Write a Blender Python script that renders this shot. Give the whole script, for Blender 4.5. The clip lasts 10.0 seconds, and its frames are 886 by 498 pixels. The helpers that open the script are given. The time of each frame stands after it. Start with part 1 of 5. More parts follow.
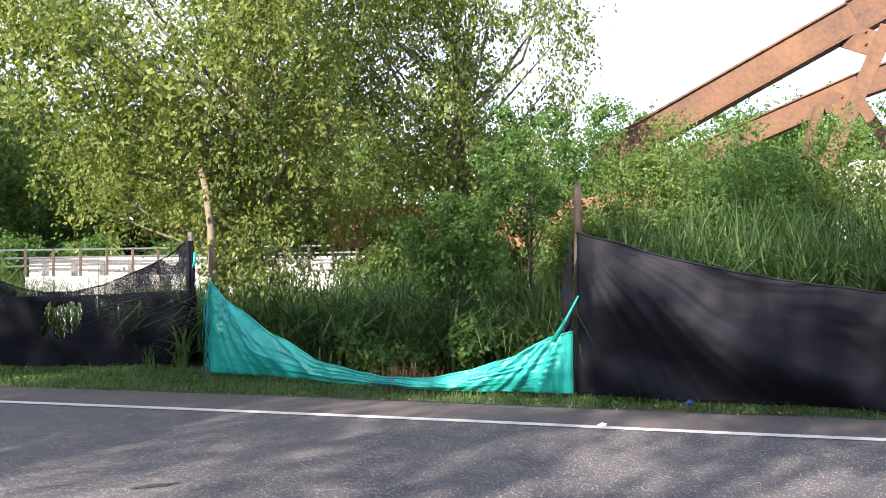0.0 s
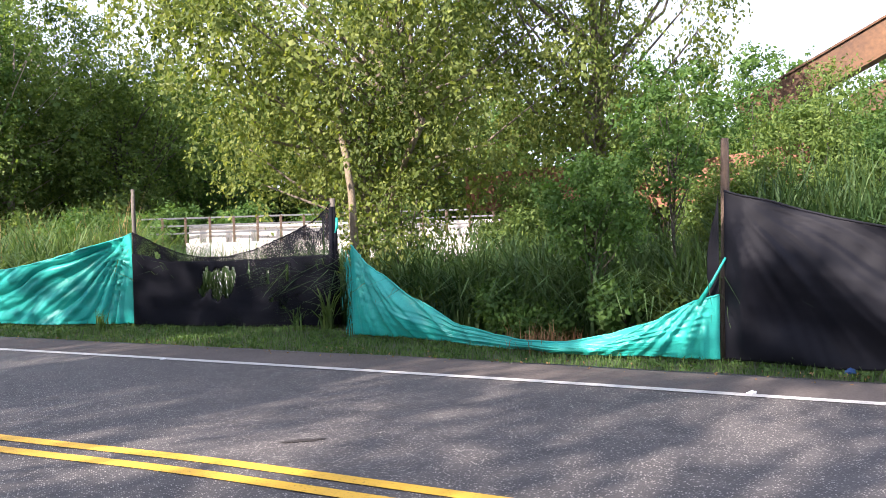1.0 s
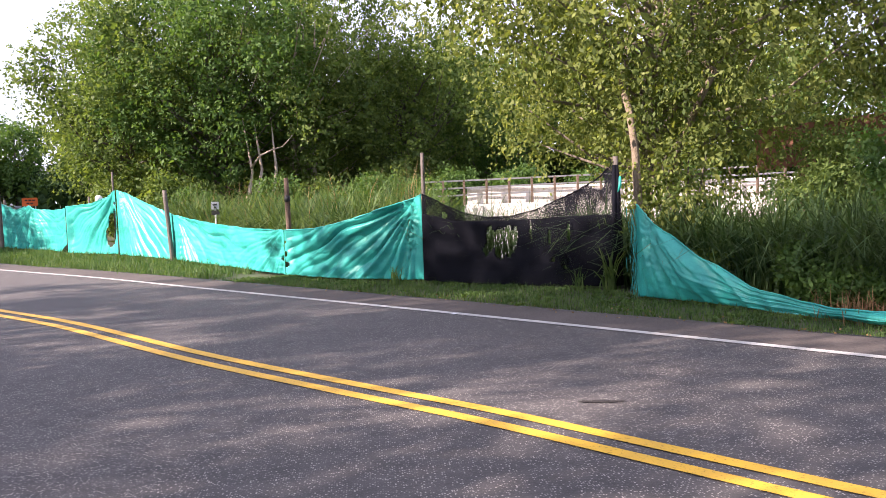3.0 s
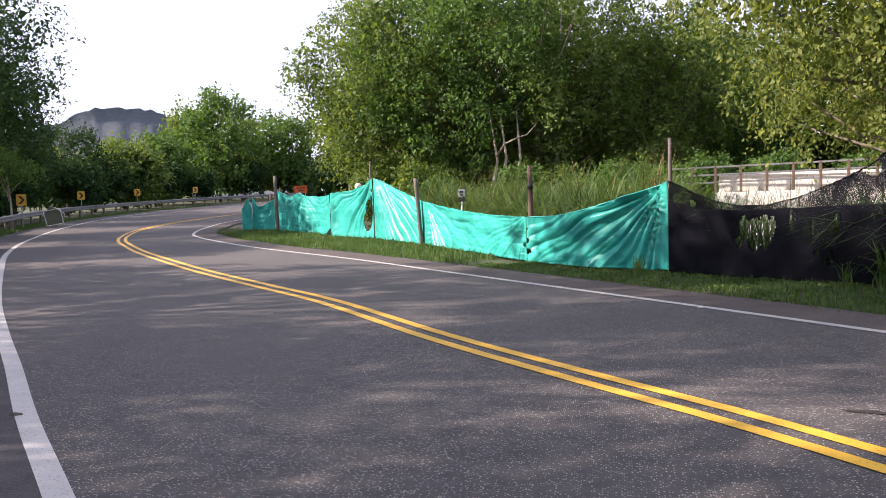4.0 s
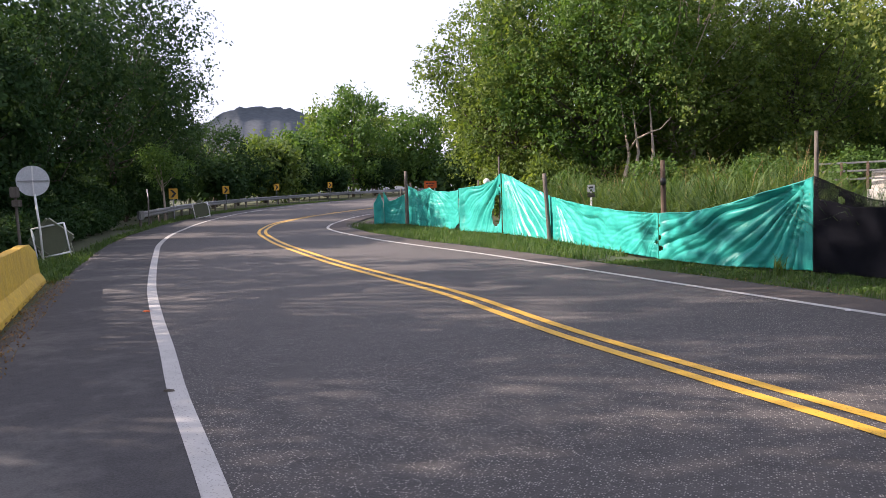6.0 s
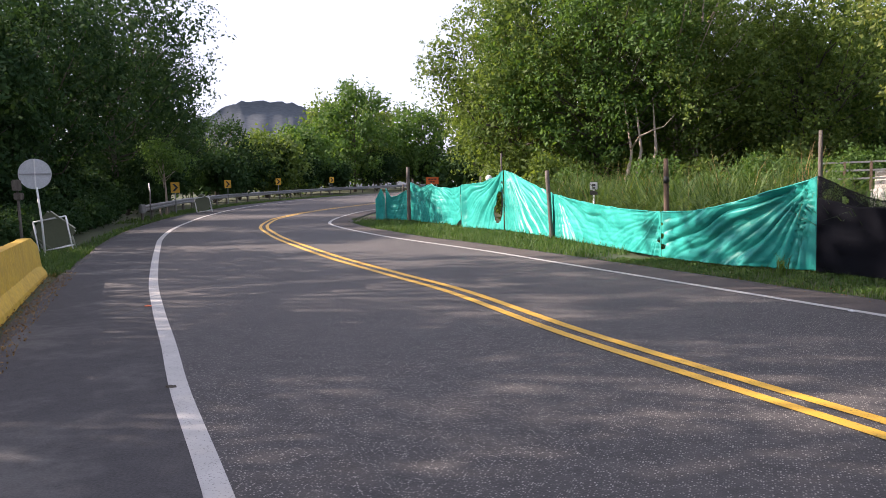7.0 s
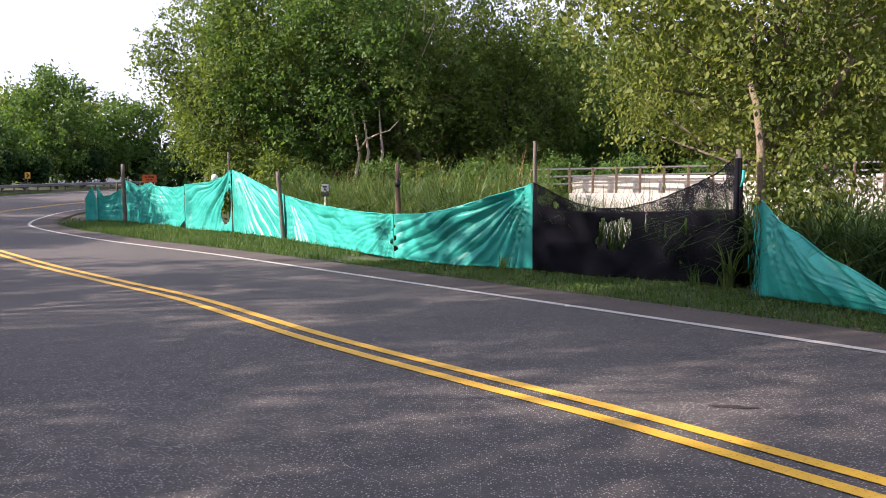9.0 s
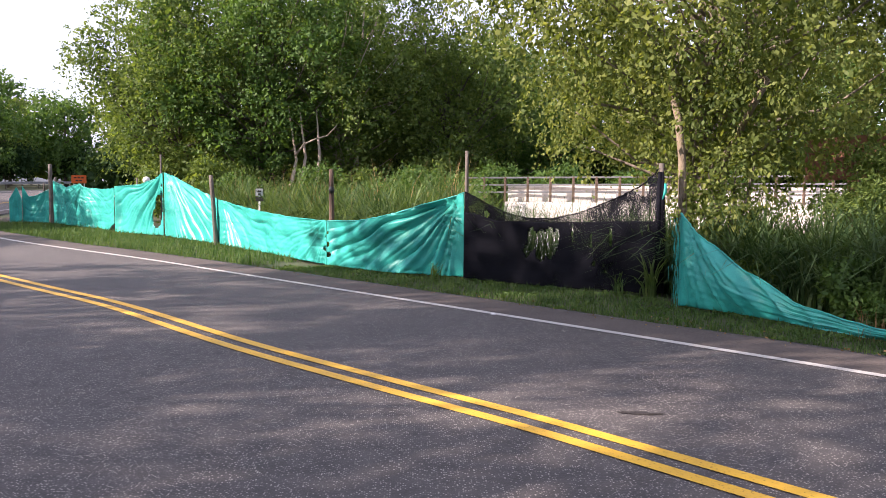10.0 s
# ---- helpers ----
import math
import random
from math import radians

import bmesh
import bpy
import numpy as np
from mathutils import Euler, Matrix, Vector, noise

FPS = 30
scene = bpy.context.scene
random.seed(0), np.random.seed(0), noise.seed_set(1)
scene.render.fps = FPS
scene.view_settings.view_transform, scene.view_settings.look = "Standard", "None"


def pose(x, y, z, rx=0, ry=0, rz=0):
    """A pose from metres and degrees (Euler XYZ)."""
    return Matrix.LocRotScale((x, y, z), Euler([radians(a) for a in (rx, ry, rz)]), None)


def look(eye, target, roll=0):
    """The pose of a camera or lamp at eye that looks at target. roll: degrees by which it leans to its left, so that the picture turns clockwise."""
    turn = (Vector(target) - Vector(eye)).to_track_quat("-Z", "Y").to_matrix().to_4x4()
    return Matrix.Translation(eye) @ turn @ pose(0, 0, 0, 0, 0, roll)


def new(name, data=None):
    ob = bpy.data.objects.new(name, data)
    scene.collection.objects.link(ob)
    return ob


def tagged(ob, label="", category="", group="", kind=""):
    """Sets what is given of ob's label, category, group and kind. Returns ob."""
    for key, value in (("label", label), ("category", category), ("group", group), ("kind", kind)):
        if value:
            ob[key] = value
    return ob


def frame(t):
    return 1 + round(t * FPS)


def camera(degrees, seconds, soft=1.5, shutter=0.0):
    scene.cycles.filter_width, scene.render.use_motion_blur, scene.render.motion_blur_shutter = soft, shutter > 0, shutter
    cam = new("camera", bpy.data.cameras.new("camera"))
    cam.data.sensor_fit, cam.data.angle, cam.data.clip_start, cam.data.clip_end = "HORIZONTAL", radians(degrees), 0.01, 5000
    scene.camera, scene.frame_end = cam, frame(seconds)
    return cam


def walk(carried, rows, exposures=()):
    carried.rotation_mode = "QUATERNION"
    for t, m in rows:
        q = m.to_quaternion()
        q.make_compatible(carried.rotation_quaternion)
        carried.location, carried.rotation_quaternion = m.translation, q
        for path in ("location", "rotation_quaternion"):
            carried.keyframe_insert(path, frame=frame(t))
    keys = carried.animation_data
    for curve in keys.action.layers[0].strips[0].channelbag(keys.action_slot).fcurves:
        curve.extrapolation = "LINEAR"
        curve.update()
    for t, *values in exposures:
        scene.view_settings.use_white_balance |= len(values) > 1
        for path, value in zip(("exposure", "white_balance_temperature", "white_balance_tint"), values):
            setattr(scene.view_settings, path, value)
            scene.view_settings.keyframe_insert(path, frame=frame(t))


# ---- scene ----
cam = camera(58.1, 10.0, soft=0.9)
PATH = [
    (0, (0.031, -0.094, 1.635), (1.144, 1.567, 1.655), -0.5),
    (0.5, (0.047, -0.062, 1.629), (0.96, 1.717, 1.575), -0.9),
    (1, (0.074, -0.04, 1.625), (0.885, 1.786, 1.559), -1.3),
    (1.5, (0.052, -0.036, 1.632), (0.707, 1.851, 1.52), -1.4),
    (2, (-0.04, 0.026, 1.627), (0.491, 1.95, 1.503), -1.4),
    (2.5, (-0.121, 0.071, 1.62), (0.277, 2.027, 1.494), -1.7),
    (3, (-0.119, 0.169, 1.59), (0.051, 2.157, 1.448), -2.0),
    (3.2, (-0.103, 0.212, 1.595), (-0.113, 2.207, 1.457), -2.0),
    (4.3, (-0.11, 0.192, 1.577), (-0.62, 2.119, 1.421), -2.1),
    (4.5, (-0.105, 0.175, 1.576), (-0.668, 2.088, 1.421), -2.1),
    (5, (-0.104, 0.174, 1.575), (-0.767, 2.055, 1.418), -2.3),
    (5.5, (-0.1, 0.159, 1.561), (-0.823, 2.018, 1.415), -2.3),
    (7, (-0.133, 0.18, 1.582), (-0.869, 2.033, 1.421), -1.4),
    (7.5, (-0.154, 0.176, 1.565), (-0.894, 2.027, 1.399), -1.0),
    (8, (-0.261, 0.165, 1.583), (-0.911, 2.05, 1.426), -1.0),
    (8.5, (-0.351, 0.206, 1.575), (-0.788, 2.152, 1.422), -1.4),
    (9, (-0.37, 0.203, 1.645), (-0.438, 2.194, 1.471), -0.5),
    (9.5, (-0.297, 0.127, 1.678), (-0.241, 2.119, 1.513), 0.1),
    (10, (-0.216, 0.083, 1.69), (-0.135, 2.075, 1.53), 0.5),
]
walk(cam, [(t, look(eye, target, roll)) for t, eye, target, roll in PATH], exposures=[(0, 1.95, 5550, 19), (1.5, 2.0, 5650, 24), (3, 1.82, 5850, 30), (4.5, 1.34, 5850, 25), (7.5, 1.31, 5850, 25), (8.5, 1.25, 5850, 25), (9, 1.35, 5850, 26), (10, 1.56, 5850, 29)])

# ---- light: low warm sun from beyond the left roadside trees, bright hazy sky ----
SUN_FROM = Vector((-0.95, -0.31, 0.0)).normalized()
SUN_HIGH = radians(30)
world = bpy.data.worlds.new("sky")
scene.world = world
world.use_nodes = True
wn = world.node_tree
sky = wn.nodes.new("ShaderNodeTexSky")
sky.sky_type, sky.sun_disc = "NISHITA", False
sky.sun_elevation = SUN_HIGH
sky.sun_rotation = math.atan2(SUN_FROM.x, SUN_FROM.y)
sky.dust_density, sky.air_density, sky.ozone_density = 2.0, 1.0, 1.0
haze = wn.nodes.new("ShaderNodeMix")
haze.data_type = "RGBA"
haze.inputs[0].default_value = 0.65
haze.inputs[7].default_value = (7.75, 7.75, 7.85, 1)
wn.links.new(sky.outputs[0], haze.inputs[6])
wn.links.new(haze.outputs[2], wn.nodes["Background"].inputs[0])
wn.nodes["Background"].inputs[1].default_value = 0.074
sun = new("sun", bpy.data.lights.new("sun", "SUN"))
sun.data.energy, sun.data.angle, sun.data.color = 5.0, radians(0.6), (1.0, 0.83, 0.61)
to_sun = SUN_FROM * math.cos(SUN_HIGH) + Vector((0, 0, math.sin(SUN_HIGH)))
sun.matrix_world = look(to_sun * 50, (0, 0, 0))


# ---- materials ----
def mat(name, rough=0.7, metal=0.0):
    m = bpy.data.materials.new(name)
    m.use_nodes = True
    p = m.node_tree.nodes["Principled BSDF"]
    p.inputs["Roughness"].default_value, p.inputs["Metallic"].default_value = rough, metal
    return m, m.node_tree, p


def node(nt, kind, **values):
    n = nt.nodes.new(kind)
    for key, v in values.items():
        n.inputs[key.replace("_", " ")].default_value = v
    return n


def ramp(nt, fac, stops):
    r = nt.nodes.new("ShaderNodeValToRGB")
    while len(r.color_ramp.elements) < len(stops):
        r.color_ramp.elements.new(0.5)
    for e, (pos, col) in zip(r.color_ramp.elements, stops):
        e.position, e.color = pos, (*col, 1)
    nt.links.new(fac, r.inputs[0])
    return r.outputs[0]


def blend(nt, fac, a, b, mode="MIX"):
    m = nt.nodes.new("ShaderNodeMix")
    m.data_type, m.blend_type = "RGBA", mode
    for sock, v in ((m.inputs[0], fac), (m.inputs[6], a), (m.inputs[7], b)):
        if isinstance(v, (float, int)):
            sock.default_value = v
        elif isinstance(v, tuple):
            sock.default_value = (*v, 1)
        else:
            nt.links.new(v, sock)
    return m.outputs[2]


def noise_of(nt, scale, detail=4.0, rough=0.6, coords="Object", stretch=None):
    tc = nt.nodes.new("ShaderNodeTexCoord")
    out = tc.outputs[coords]
    if stretch:
        mp = node(nt, "ShaderNodeMapping", Scale=stretch)
        nt.links.new(out, mp.inputs[0])
        out = mp.outputs[0]
    n = node(nt, "ShaderNodeTexNoise", Scale=scale, Detail=detail, Roughness=rough)
    nt.links.new(out, n.inputs["Vector"])
    return n.outputs["Fac"]


def bump(nt, p, height, strength=0.4, distance=0.02):
    b = node(nt, "ShaderNodeBump", Strength=strength, Distance=distance)
    nt.links.new(height, b.inputs["Height"])
    nt.links.new(b.outputs[0], p.inputs["Normal"])


def rough_mat(name, dark, light, scale=8.0, rough=0.8, metal=0.0, fine=60.0, bumpy=0.4, stretch=None, spec=0.5):
    """Two scales of variation: broad patches and fine grain, with relief."""
    m, nt, p = mat(name, rough, metal)
    p.inputs["Specular IOR Level"].default_value = spec
    big = noise_of(nt, scale, stretch=stretch)
    small = noise_of(nt, fine, stretch=stretch)
    c = ramp(nt, big, [(0.3, dark), (0.7, light)])
    c = blend(nt, 0.35, c, ramp(nt, small, [(0.3, tuple(v * 0.5 for v in dark)), (0.75, tuple(min(1, v * 1.2) for v in light))]))
    nt.links.new(c, p.inputs["Base Color"])
    bump(nt, p, small, bumpy)
    return m


def leaf_mat(name, dark, mid, light, trans=0.35, rough=0.6, spec=0.22):
    m, nt, p = mat(name, rough)
    geo = nt.nodes.new("ShaderNodeNewGeometry")
    patch = noise_of(nt, 0.8, 2.0)
    c1 = ramp(nt, geo.outputs["Random Per Island"], [(0.0, dark), (0.55, mid), (1.0, light)])
    c2 = ramp(nt, patch, [(0.35, dark), (0.65, light)])
    c = blend(nt, 0.3, c1, c2)
    nt.links.new(c, p.inputs["Base Color"])
    p.inputs["Specular IOR Level"].default_value = spec
    tr = nt.nodes.new("ShaderNodeBsdfTranslucent")
    nt.links.new(blend(nt, 1.0, c, (1.5, 1.45, 0.6), "MULTIPLY"), tr.inputs[0])
    mix = nt.nodes.new("ShaderNodeMixShader")
    mix.inputs[0].default_value = trans
    nt.links.new(p.outputs[0], mix.inputs[1])
    nt.links.new(tr.outputs[0], mix.inputs[2])
    nt.links.new(mix.outputs[0], nt.nodes["Material Output"].inputs[0])
    return m


def asphalt_mat():
    m, nt, p = mat("asphalt", 0.82)
    p.inputs["Specular IOR Level"].default_value = 0.35
    tc = nt.nodes.new("ShaderNodeTexCoord")
    v = node(nt, "ShaderNodeTexVoronoi", Scale=72.0)
    nt.links.new(tc.outputs["Object"], v.inputs["Vector"])
    broad = noise_of(nt, 0.45, 5.0)
    mid = noise_of(nt, 5.0, 4.0)
    c = ramp(nt, broad, [(0.3, (0.047, 0.044, 0.043)), (0.7, (0.079, 0.073, 0.070))])
    c = blend(nt, 0.5, c, ramp(nt, mid, [(0.3, (0.038, 0.035, 0.035)), (0.75, (0.094, 0.087, 0.082))]))
    pick = nt.nodes.new("ShaderNodeSeparateColor")
    nt.links.new(v.outputs["Color"], pick.inputs[0])
    chips = ramp(nt, pick.outputs[0], [(0.60, (0, 0, 0)), (0.84, (1, 1, 1))])
    near = ramp(nt, v.outputs["Distance"], [(0.25, (1, 1, 1)), (0.5, (0, 0, 0))])
    spot = blend(nt, 1.0, chips, near, "MULTIPLY")
    c = blend(nt, spot, c, (0.33, 0.305, 0.275))
    nt.links.new(c, p.inputs["Base Color"])
    bump(nt, p, v.outputs["Distance"], 0.5, 0.008)
    return m


def worn_shoulder_mat():
    """Dark seal coat, worn through in ragged patches to paler cement, with grit."""
    m, nt, p = mat("worn_shoulder", 0.93)
    p.inputs["Specular IOR Level"].default_value = 0.3
    broad, mid, grit = noise_of(nt, 0.55, 6.0, 0.68), noise_of(nt, 6.0, 5.0), noise_of(nt, 60.0, 3.0)
    seal = ramp(nt, mid, [(0.3, (0.043, 0.041, 0.043)), (0.75, (0.072, 0.069, 0.070))])
    bare = ramp(nt, mid, [(0.3, (0.082, 0.078, 0.075)), (0.7, (0.140, 0.134, 0.127))])
    c = blend(nt, ramp(nt, broad, [(0.50, (0, 0, 0)), (0.60, (0.85, 0.85, 0.85))]), seal, bare)
    c = blend(nt, 0.3, c, ramp(nt, grit, [(0.35, (0.03, 0.029, 0.03)), (0.7, (0.13, 0.125, 0.12))]))
    nt.links.new(c, p.inputs["Base Color"])
    bump(nt, p, grit, 0.7, 0.01)
    return m


def paint_mat(name, col, worn):
    m, nt, p = mat(name, 0.6)
    a = noise_of(nt, 3.0, 4.0)
    b = noise_of(nt, 55.0, 3.0)
    c = blend(nt, ramp(nt, a, [(0.35, (0, 0, 0)), (0.8, (0.6, 0.6, 0.6))]), col, worn)
    c = blend(nt, ramp(nt, b, [(0.58, (0, 0, 0)), (0.68, (0.8, 0.8, 0.8))]), c, tuple(v * 0.45 for v in worn))
    nt.links.new(c, p.inputs["Base Color"])
    bump(nt, p, b, 0.3, 0.004)
    return m


def cloth_mat(name, dark, light, trans, see, gloss=0.45, spec=0.5):
    """Woven plastic cloth: glossy threads, light passing through, fine gaps where see > 0."""
    m, nt, p = mat(name, gloss)
    p.inputs["Specular IOR Level"].default_value = spec
    big = noise_of(nt, 2.2, 5.0)
    weave = noise_of(nt, 240.0, 2.0, stretch=(1, 1, 0.35))
    c = ramp(nt, big, [(0.3, dark), (0.7, light)])
    c = blend(nt, 0.3, c, ramp(nt, weave, [(0.35, tuple(v * 0.6 for v in dark)), (0.7, tuple(min(1, v * 1.3) for v in light))]))
    nt.links.new(c, p.inputs["Base Color"])
    bump(nt, p, weave, 0.25, 0.004)
    tr = nt.nodes.new("ShaderNodeBsdfTranslucent")
    nt.links.new(c, tr.inputs[0])
    mix = nt.nodes.new("ShaderNodeMixShader")
    mix.inputs[0].default_value = trans
    nt.links.new(p.outputs[0], mix.inputs[1])
    nt.links.new(tr.outputs[0], mix.inputs[2])
    out = mix.outputs[0]
    if see > 0:
        hole = nt.nodes.new("ShaderNodeBsdfTransparent")
        gaps = noise_of(nt, 130.0, 1.0)
        wear = noise_of(nt, 1.6, 3.0)
        f = ramp(nt, blend(nt, 0.4, gaps, wear), [(0.60 - see * 0.4, (0, 0, 0)), (0.66 - see * 0.4, (1, 1, 1))])
        m2 = nt.nodes.new("ShaderNodeMixShader")
        nt.links.new(f, m2.inputs[0])
        nt.links.new(out, m2.inputs[1])
        nt.links.new(hole.outputs[0], m2.inputs[2])
        out = m2.outputs[0]
    nt.links.new(out, nt.nodes["Material Output"].inputs[0])
    return m


def flat_paint(name, col, rough=0.5, metal=0.0):
    return rough_mat(name, tuple(v * 0.8 for v in col), col, 3.0, rough, metal, 40.0, 0.12)


ASPHALT = asphalt_mat()
WHITE_LINE = paint_mat("white_line", (0.46, 0.445, 0.415), (0.28, 0.27, 0.25))
YELLOW_LINE = paint_mat("yellow_line", (0.66, 0.385, 0.022), (0.42, 0.25, 0.035))
SOIL = rough_mat("soil_and_grass", (0.030, 0.045, 0.014), (0.065, 0.075, 0.028), 0.9, 0.95, 0, 14.0, 0.8)
SHOULDER = rough_mat("dusty_shoulder", (0.062, 0.053, 0.049), (0.105, 0.090, 0.080), 0.9, 0.92, 0, 34.0, 0.5, spec=0.3)
OUTER_SHOULDER = worn_shoulder_mat()
TAN_BARK = rough_mat("tan_bark", (0.11, 0.085, 0.055), (0.26, 0.21, 0.14), 3.0, 0.9, 0, 30.0, 1.0, stretch=(3, 3, 0.8))
DIRT = rough_mat("roadside_dirt", (0.09, 0.068, 0.05), (0.17, 0.135, 0.10), 2.0, 0.95, 0, 30.0, 0.8)
GREEN_NET = cloth_mat("green_net", (0.010, 0.290, 0.245), (0.065, 0.560, 0.475), 0.25, 0.0, 0.38, 0.5)
BLACK_NET = cloth_mat("black_net", (0.0035, 0.004, 0.0065), (0.008, 0.0088, 0.013), 0.04, 0.32, 0.8, 0.08)
BLACK_DOUBLE = cloth_mat("black_net_double", (0.0035, 0.004, 0.0065), (0.008, 0.0088, 0.013), 0.03, 0.15, 0.8, 0.08)
BLACK_TARP = cloth_mat("black_tarp", (0.0045, 0.005, 0.008), (0.010, 0.0105, 0.015), 0.02, 0.0, 0.6, 0.12)
WOOD = rough_mat("weathered_wood", (0.070, 0.047, 0.033), (0.165, 0.115, 0.078), 4.0, 0.85, 0, 45.0, 0.7, stretch=(6, 6, 0.8))
GREY_WOOD = rough_mat("grey_wood", (0.070, 0.060, 0.050), (0.165, 0.145, 0.122), 4.0, 0.85, 0, 45.0, 0.7, stretch=(6, 6, 0.8))
BARK = rough_mat("bark", (0.09, 0.075, 0.055), (0.25, 0.21, 0.16), 3.0, 0.9, 0, 30.0, 1.0, stretch=(3, 3, 0.8))
PALE_BARK = rough_mat("pale_bark", (0.20, 0.16, 0.12), (0.45, 0.38, 0.31), 2.0, 0.85, 0, 20.0, 0.6, stretch=(3, 3, 0.8))
DARK_BARK = rough_mat("dark_bark", (0.04, 0.033, 0.026), (0.10, 0.085, 0.065), 3.0, 0.9, 0, 30.0, 1.0)
LEAF_OLIVE = leaf_mat("leaf_olive", (0.050, 0.084, 0.022), (0.120, 0.168, 0.042), (0.255, 0.290, 0.080), 0.48)
LEAF_DEEP = leaf_mat("leaf_deep", (0.042, 0.080, 0.020), (0.092, 0.150, 0.036), (0.175, 0.235, 0.058), 0.45)
LEAF_FRESH = leaf_mat("leaf_fresh", (0.034, 0.078, 0.018), (0.065, 0.132, 0.030), (0.115, 0.195, 0.045), 0.4)
# shade put into the leaf colour, for plants seen from their unlit side
LEAF_PAINTED_SHADE = leaf_mat("leaf_painted_shade", (0.012, 0.030, 0.012), (0.024, 0.052, 0.020), (0.045, 0.085, 0.030), 0.25, 0.8, 0.08)
GRASS_LOW = leaf_mat("grass_low", (0.028, 0.066, 0.017), (0.058, 0.116, 0.028), (0.115, 0.170, 0.048), 0.35)
GRASS_TALL = leaf_mat("grass_tall", (0.034, 0.070, 0.019), (0.076, 0.132, 0.035), (0.140, 0.195, 0.055), 0.35)
REED = leaf_mat("reed", (0.022, 0.054, 0.018), (0.050, 0.098, 0.034), (0.105, 0.160, 0.060), 0.35)
DRY = leaf_mat("dry_stalks", (0.12, 0.065, 0.03), (0.22, 0.13, 0.06), (0.36, 0.25, 0.12), 0.2, 0.7)
GALV = rough_mat("galvanised_steel", (0.20, 0.205, 0.21), (0.34, 0.345, 0.35), 2.0, 0.45, 0.7, 40.0, 0.15)
CONCRETE = rough_mat("pale_concrete", (0.55, 0.52, 0.47), (0.74, 0.71, 0.66), 0.8, 0.85, 0, 18.0, 0.3)
RUST = rough_mat("rusted_steel", (0.052, 0.028, 0.019), (0.150, 0.076, 0.032), 0.8, 0.8, 0.0, 11.0, 0.4)
RUST_WALL = rough_mat("rust_coloured_plate", (0.15, 0.065, 0.04), (0.30, 0.14, 0.085), 0.8, 0.85, 0.0, 9.0, 0.4)
BARRIER_PAINT = rough_mat("yellow_barrier_paint", (0.45, 0.27, 0.02), (0.70, 0.45, 0.03), 1.6, 0.7, 0, 14.0, 0.5)
SIGN_GREY = flat_paint("sign_back_grey", (0.52, 0.54, 0.56), 0.45, 0.3)
SIGN_WHITE = flat_paint("sign_white", (0.78, 0.78, 0.76), 0.5)
SIGN_YELLOW = flat_paint("sign_yellow", (0.75, 0.42, 0.02), 0.45)
SIGN_BLACK = flat_paint("sign_black", (0.02, 0.02, 0.02), 0.5)
SIGN_ORANGE = flat_paint("sign_orange", (0.85, 0.16, 0.02), 0.45)
BOARD_OLIVE = flat_paint("board_back_olive", (0.17, 0.19, 0.12), 0.6)
BLUE_CLOTH = flat_paint("blue_cloth", (0.012, 0.05, 0.16), 0.7)
# the bluish tint puts distance haze into the rock colour
HAZED_ROCK = rough_mat("far_rock_haze_tint", (0.06, 0.075, 0.092), (0.10, 0.115, 0.13), 0.02, 0.95, 0, 0.2, 0.3, stretch=(1, 1, 3))


# ---- building helpers ----
def gz(x, y):
    """Height of the ground: level round the bend, rising gently with distance."""
    r = min(math.hypot(x, y), 130.0) - 27.0
    return 0.0125 * (math.sqrt(r * r + 36.0) + r) / 2.0


def link(name, me, material, parent=None, label=""):
    ob = new(name, me)
    if material:
        me.materials.append(material)
    if parent:
        ob.parent = parent
    if label:
        ob["label"] = label
    return ob


def part(name, bm, material, parent=None, label="", smooth=False):
    me = bpy.data.meshes.new(name)
    bm.to_mesh(me)
    bm.free()
    if smooth:
        me.polygons.foreach_set("use_smooth", [True] * len(me.polygons))
    return link(name, me, material, parent, label)


def mesh_of(name, verts, faces, material, parent=None, label="", smooth=False):
    me = bpy.data.meshes.new(name)
    me.from_pydata(verts, [], faces)
    if smooth:
        me.polygons.foreach_set("use_smooth", [True] * len(me.polygons))
    me.update()
    return link(name, me, material, parent, label)


def quads(name, v, material, parent=None, label=""):
    """One mesh of many loose four-cornered blades, v of shape (n, 4, 3)."""
    v = np.asarray(v, dtype=np.float32)
    n = len(v)
    me = bpy.data.meshes.new(name)
    me.vertices.add(n * 4)
    me.vertices.foreach_set("co", v.reshape(-1))
    me.loops.add(n * 4)
    me.loops.foreach_set("vertex_index", np.arange(n * 4, dtype=np.int32))
    me.polygons.add(n)
    me.polygons.foreach_set("loop_start", np.arange(0, n * 4, 4, dtype=np.int32))
    me.update(calc_edges=True)
    return link(name, me, material, parent, label)


def empty(name, x, y, z, label, category, group="", kind="", rz=0.0, rx=0.0, ry=0.0):
    ob = new(name)
    ob.matrix_basis = pose(x, y, z, rx, ry, rz)
    return tagged(ob, label, category, group, kind)


def box_bm(sx, sy, sz, at=(0, 0, 0), bev=0.0, rot=None, bm=None):
    b = bmesh.new()
    bmesh.ops.create_cube(b, size=1.0)
    bmesh.ops.scale(b, vec=(sx, sy, sz), verts=b.verts)
    if bev:
        bmesh.ops.bevel(b, geom=b.edges[:], offset=bev, segments=2, affect="EDGES")
    if rot:
        bmesh.ops.rotate(b, cent=(0, 0, 0), matrix=Euler([radians(a) for a in rot]).to_matrix(), verts=b.verts)
    bmesh.ops.translate(b, vec=at, verts=b.verts)
    if bm is None:
        return b
    me = bpy.data.meshes.new("tmp")
    b.to_mesh(me)
    b.free()
    bm.from_mesh(me)
    bpy.data.meshes.remove(me)
    return bm


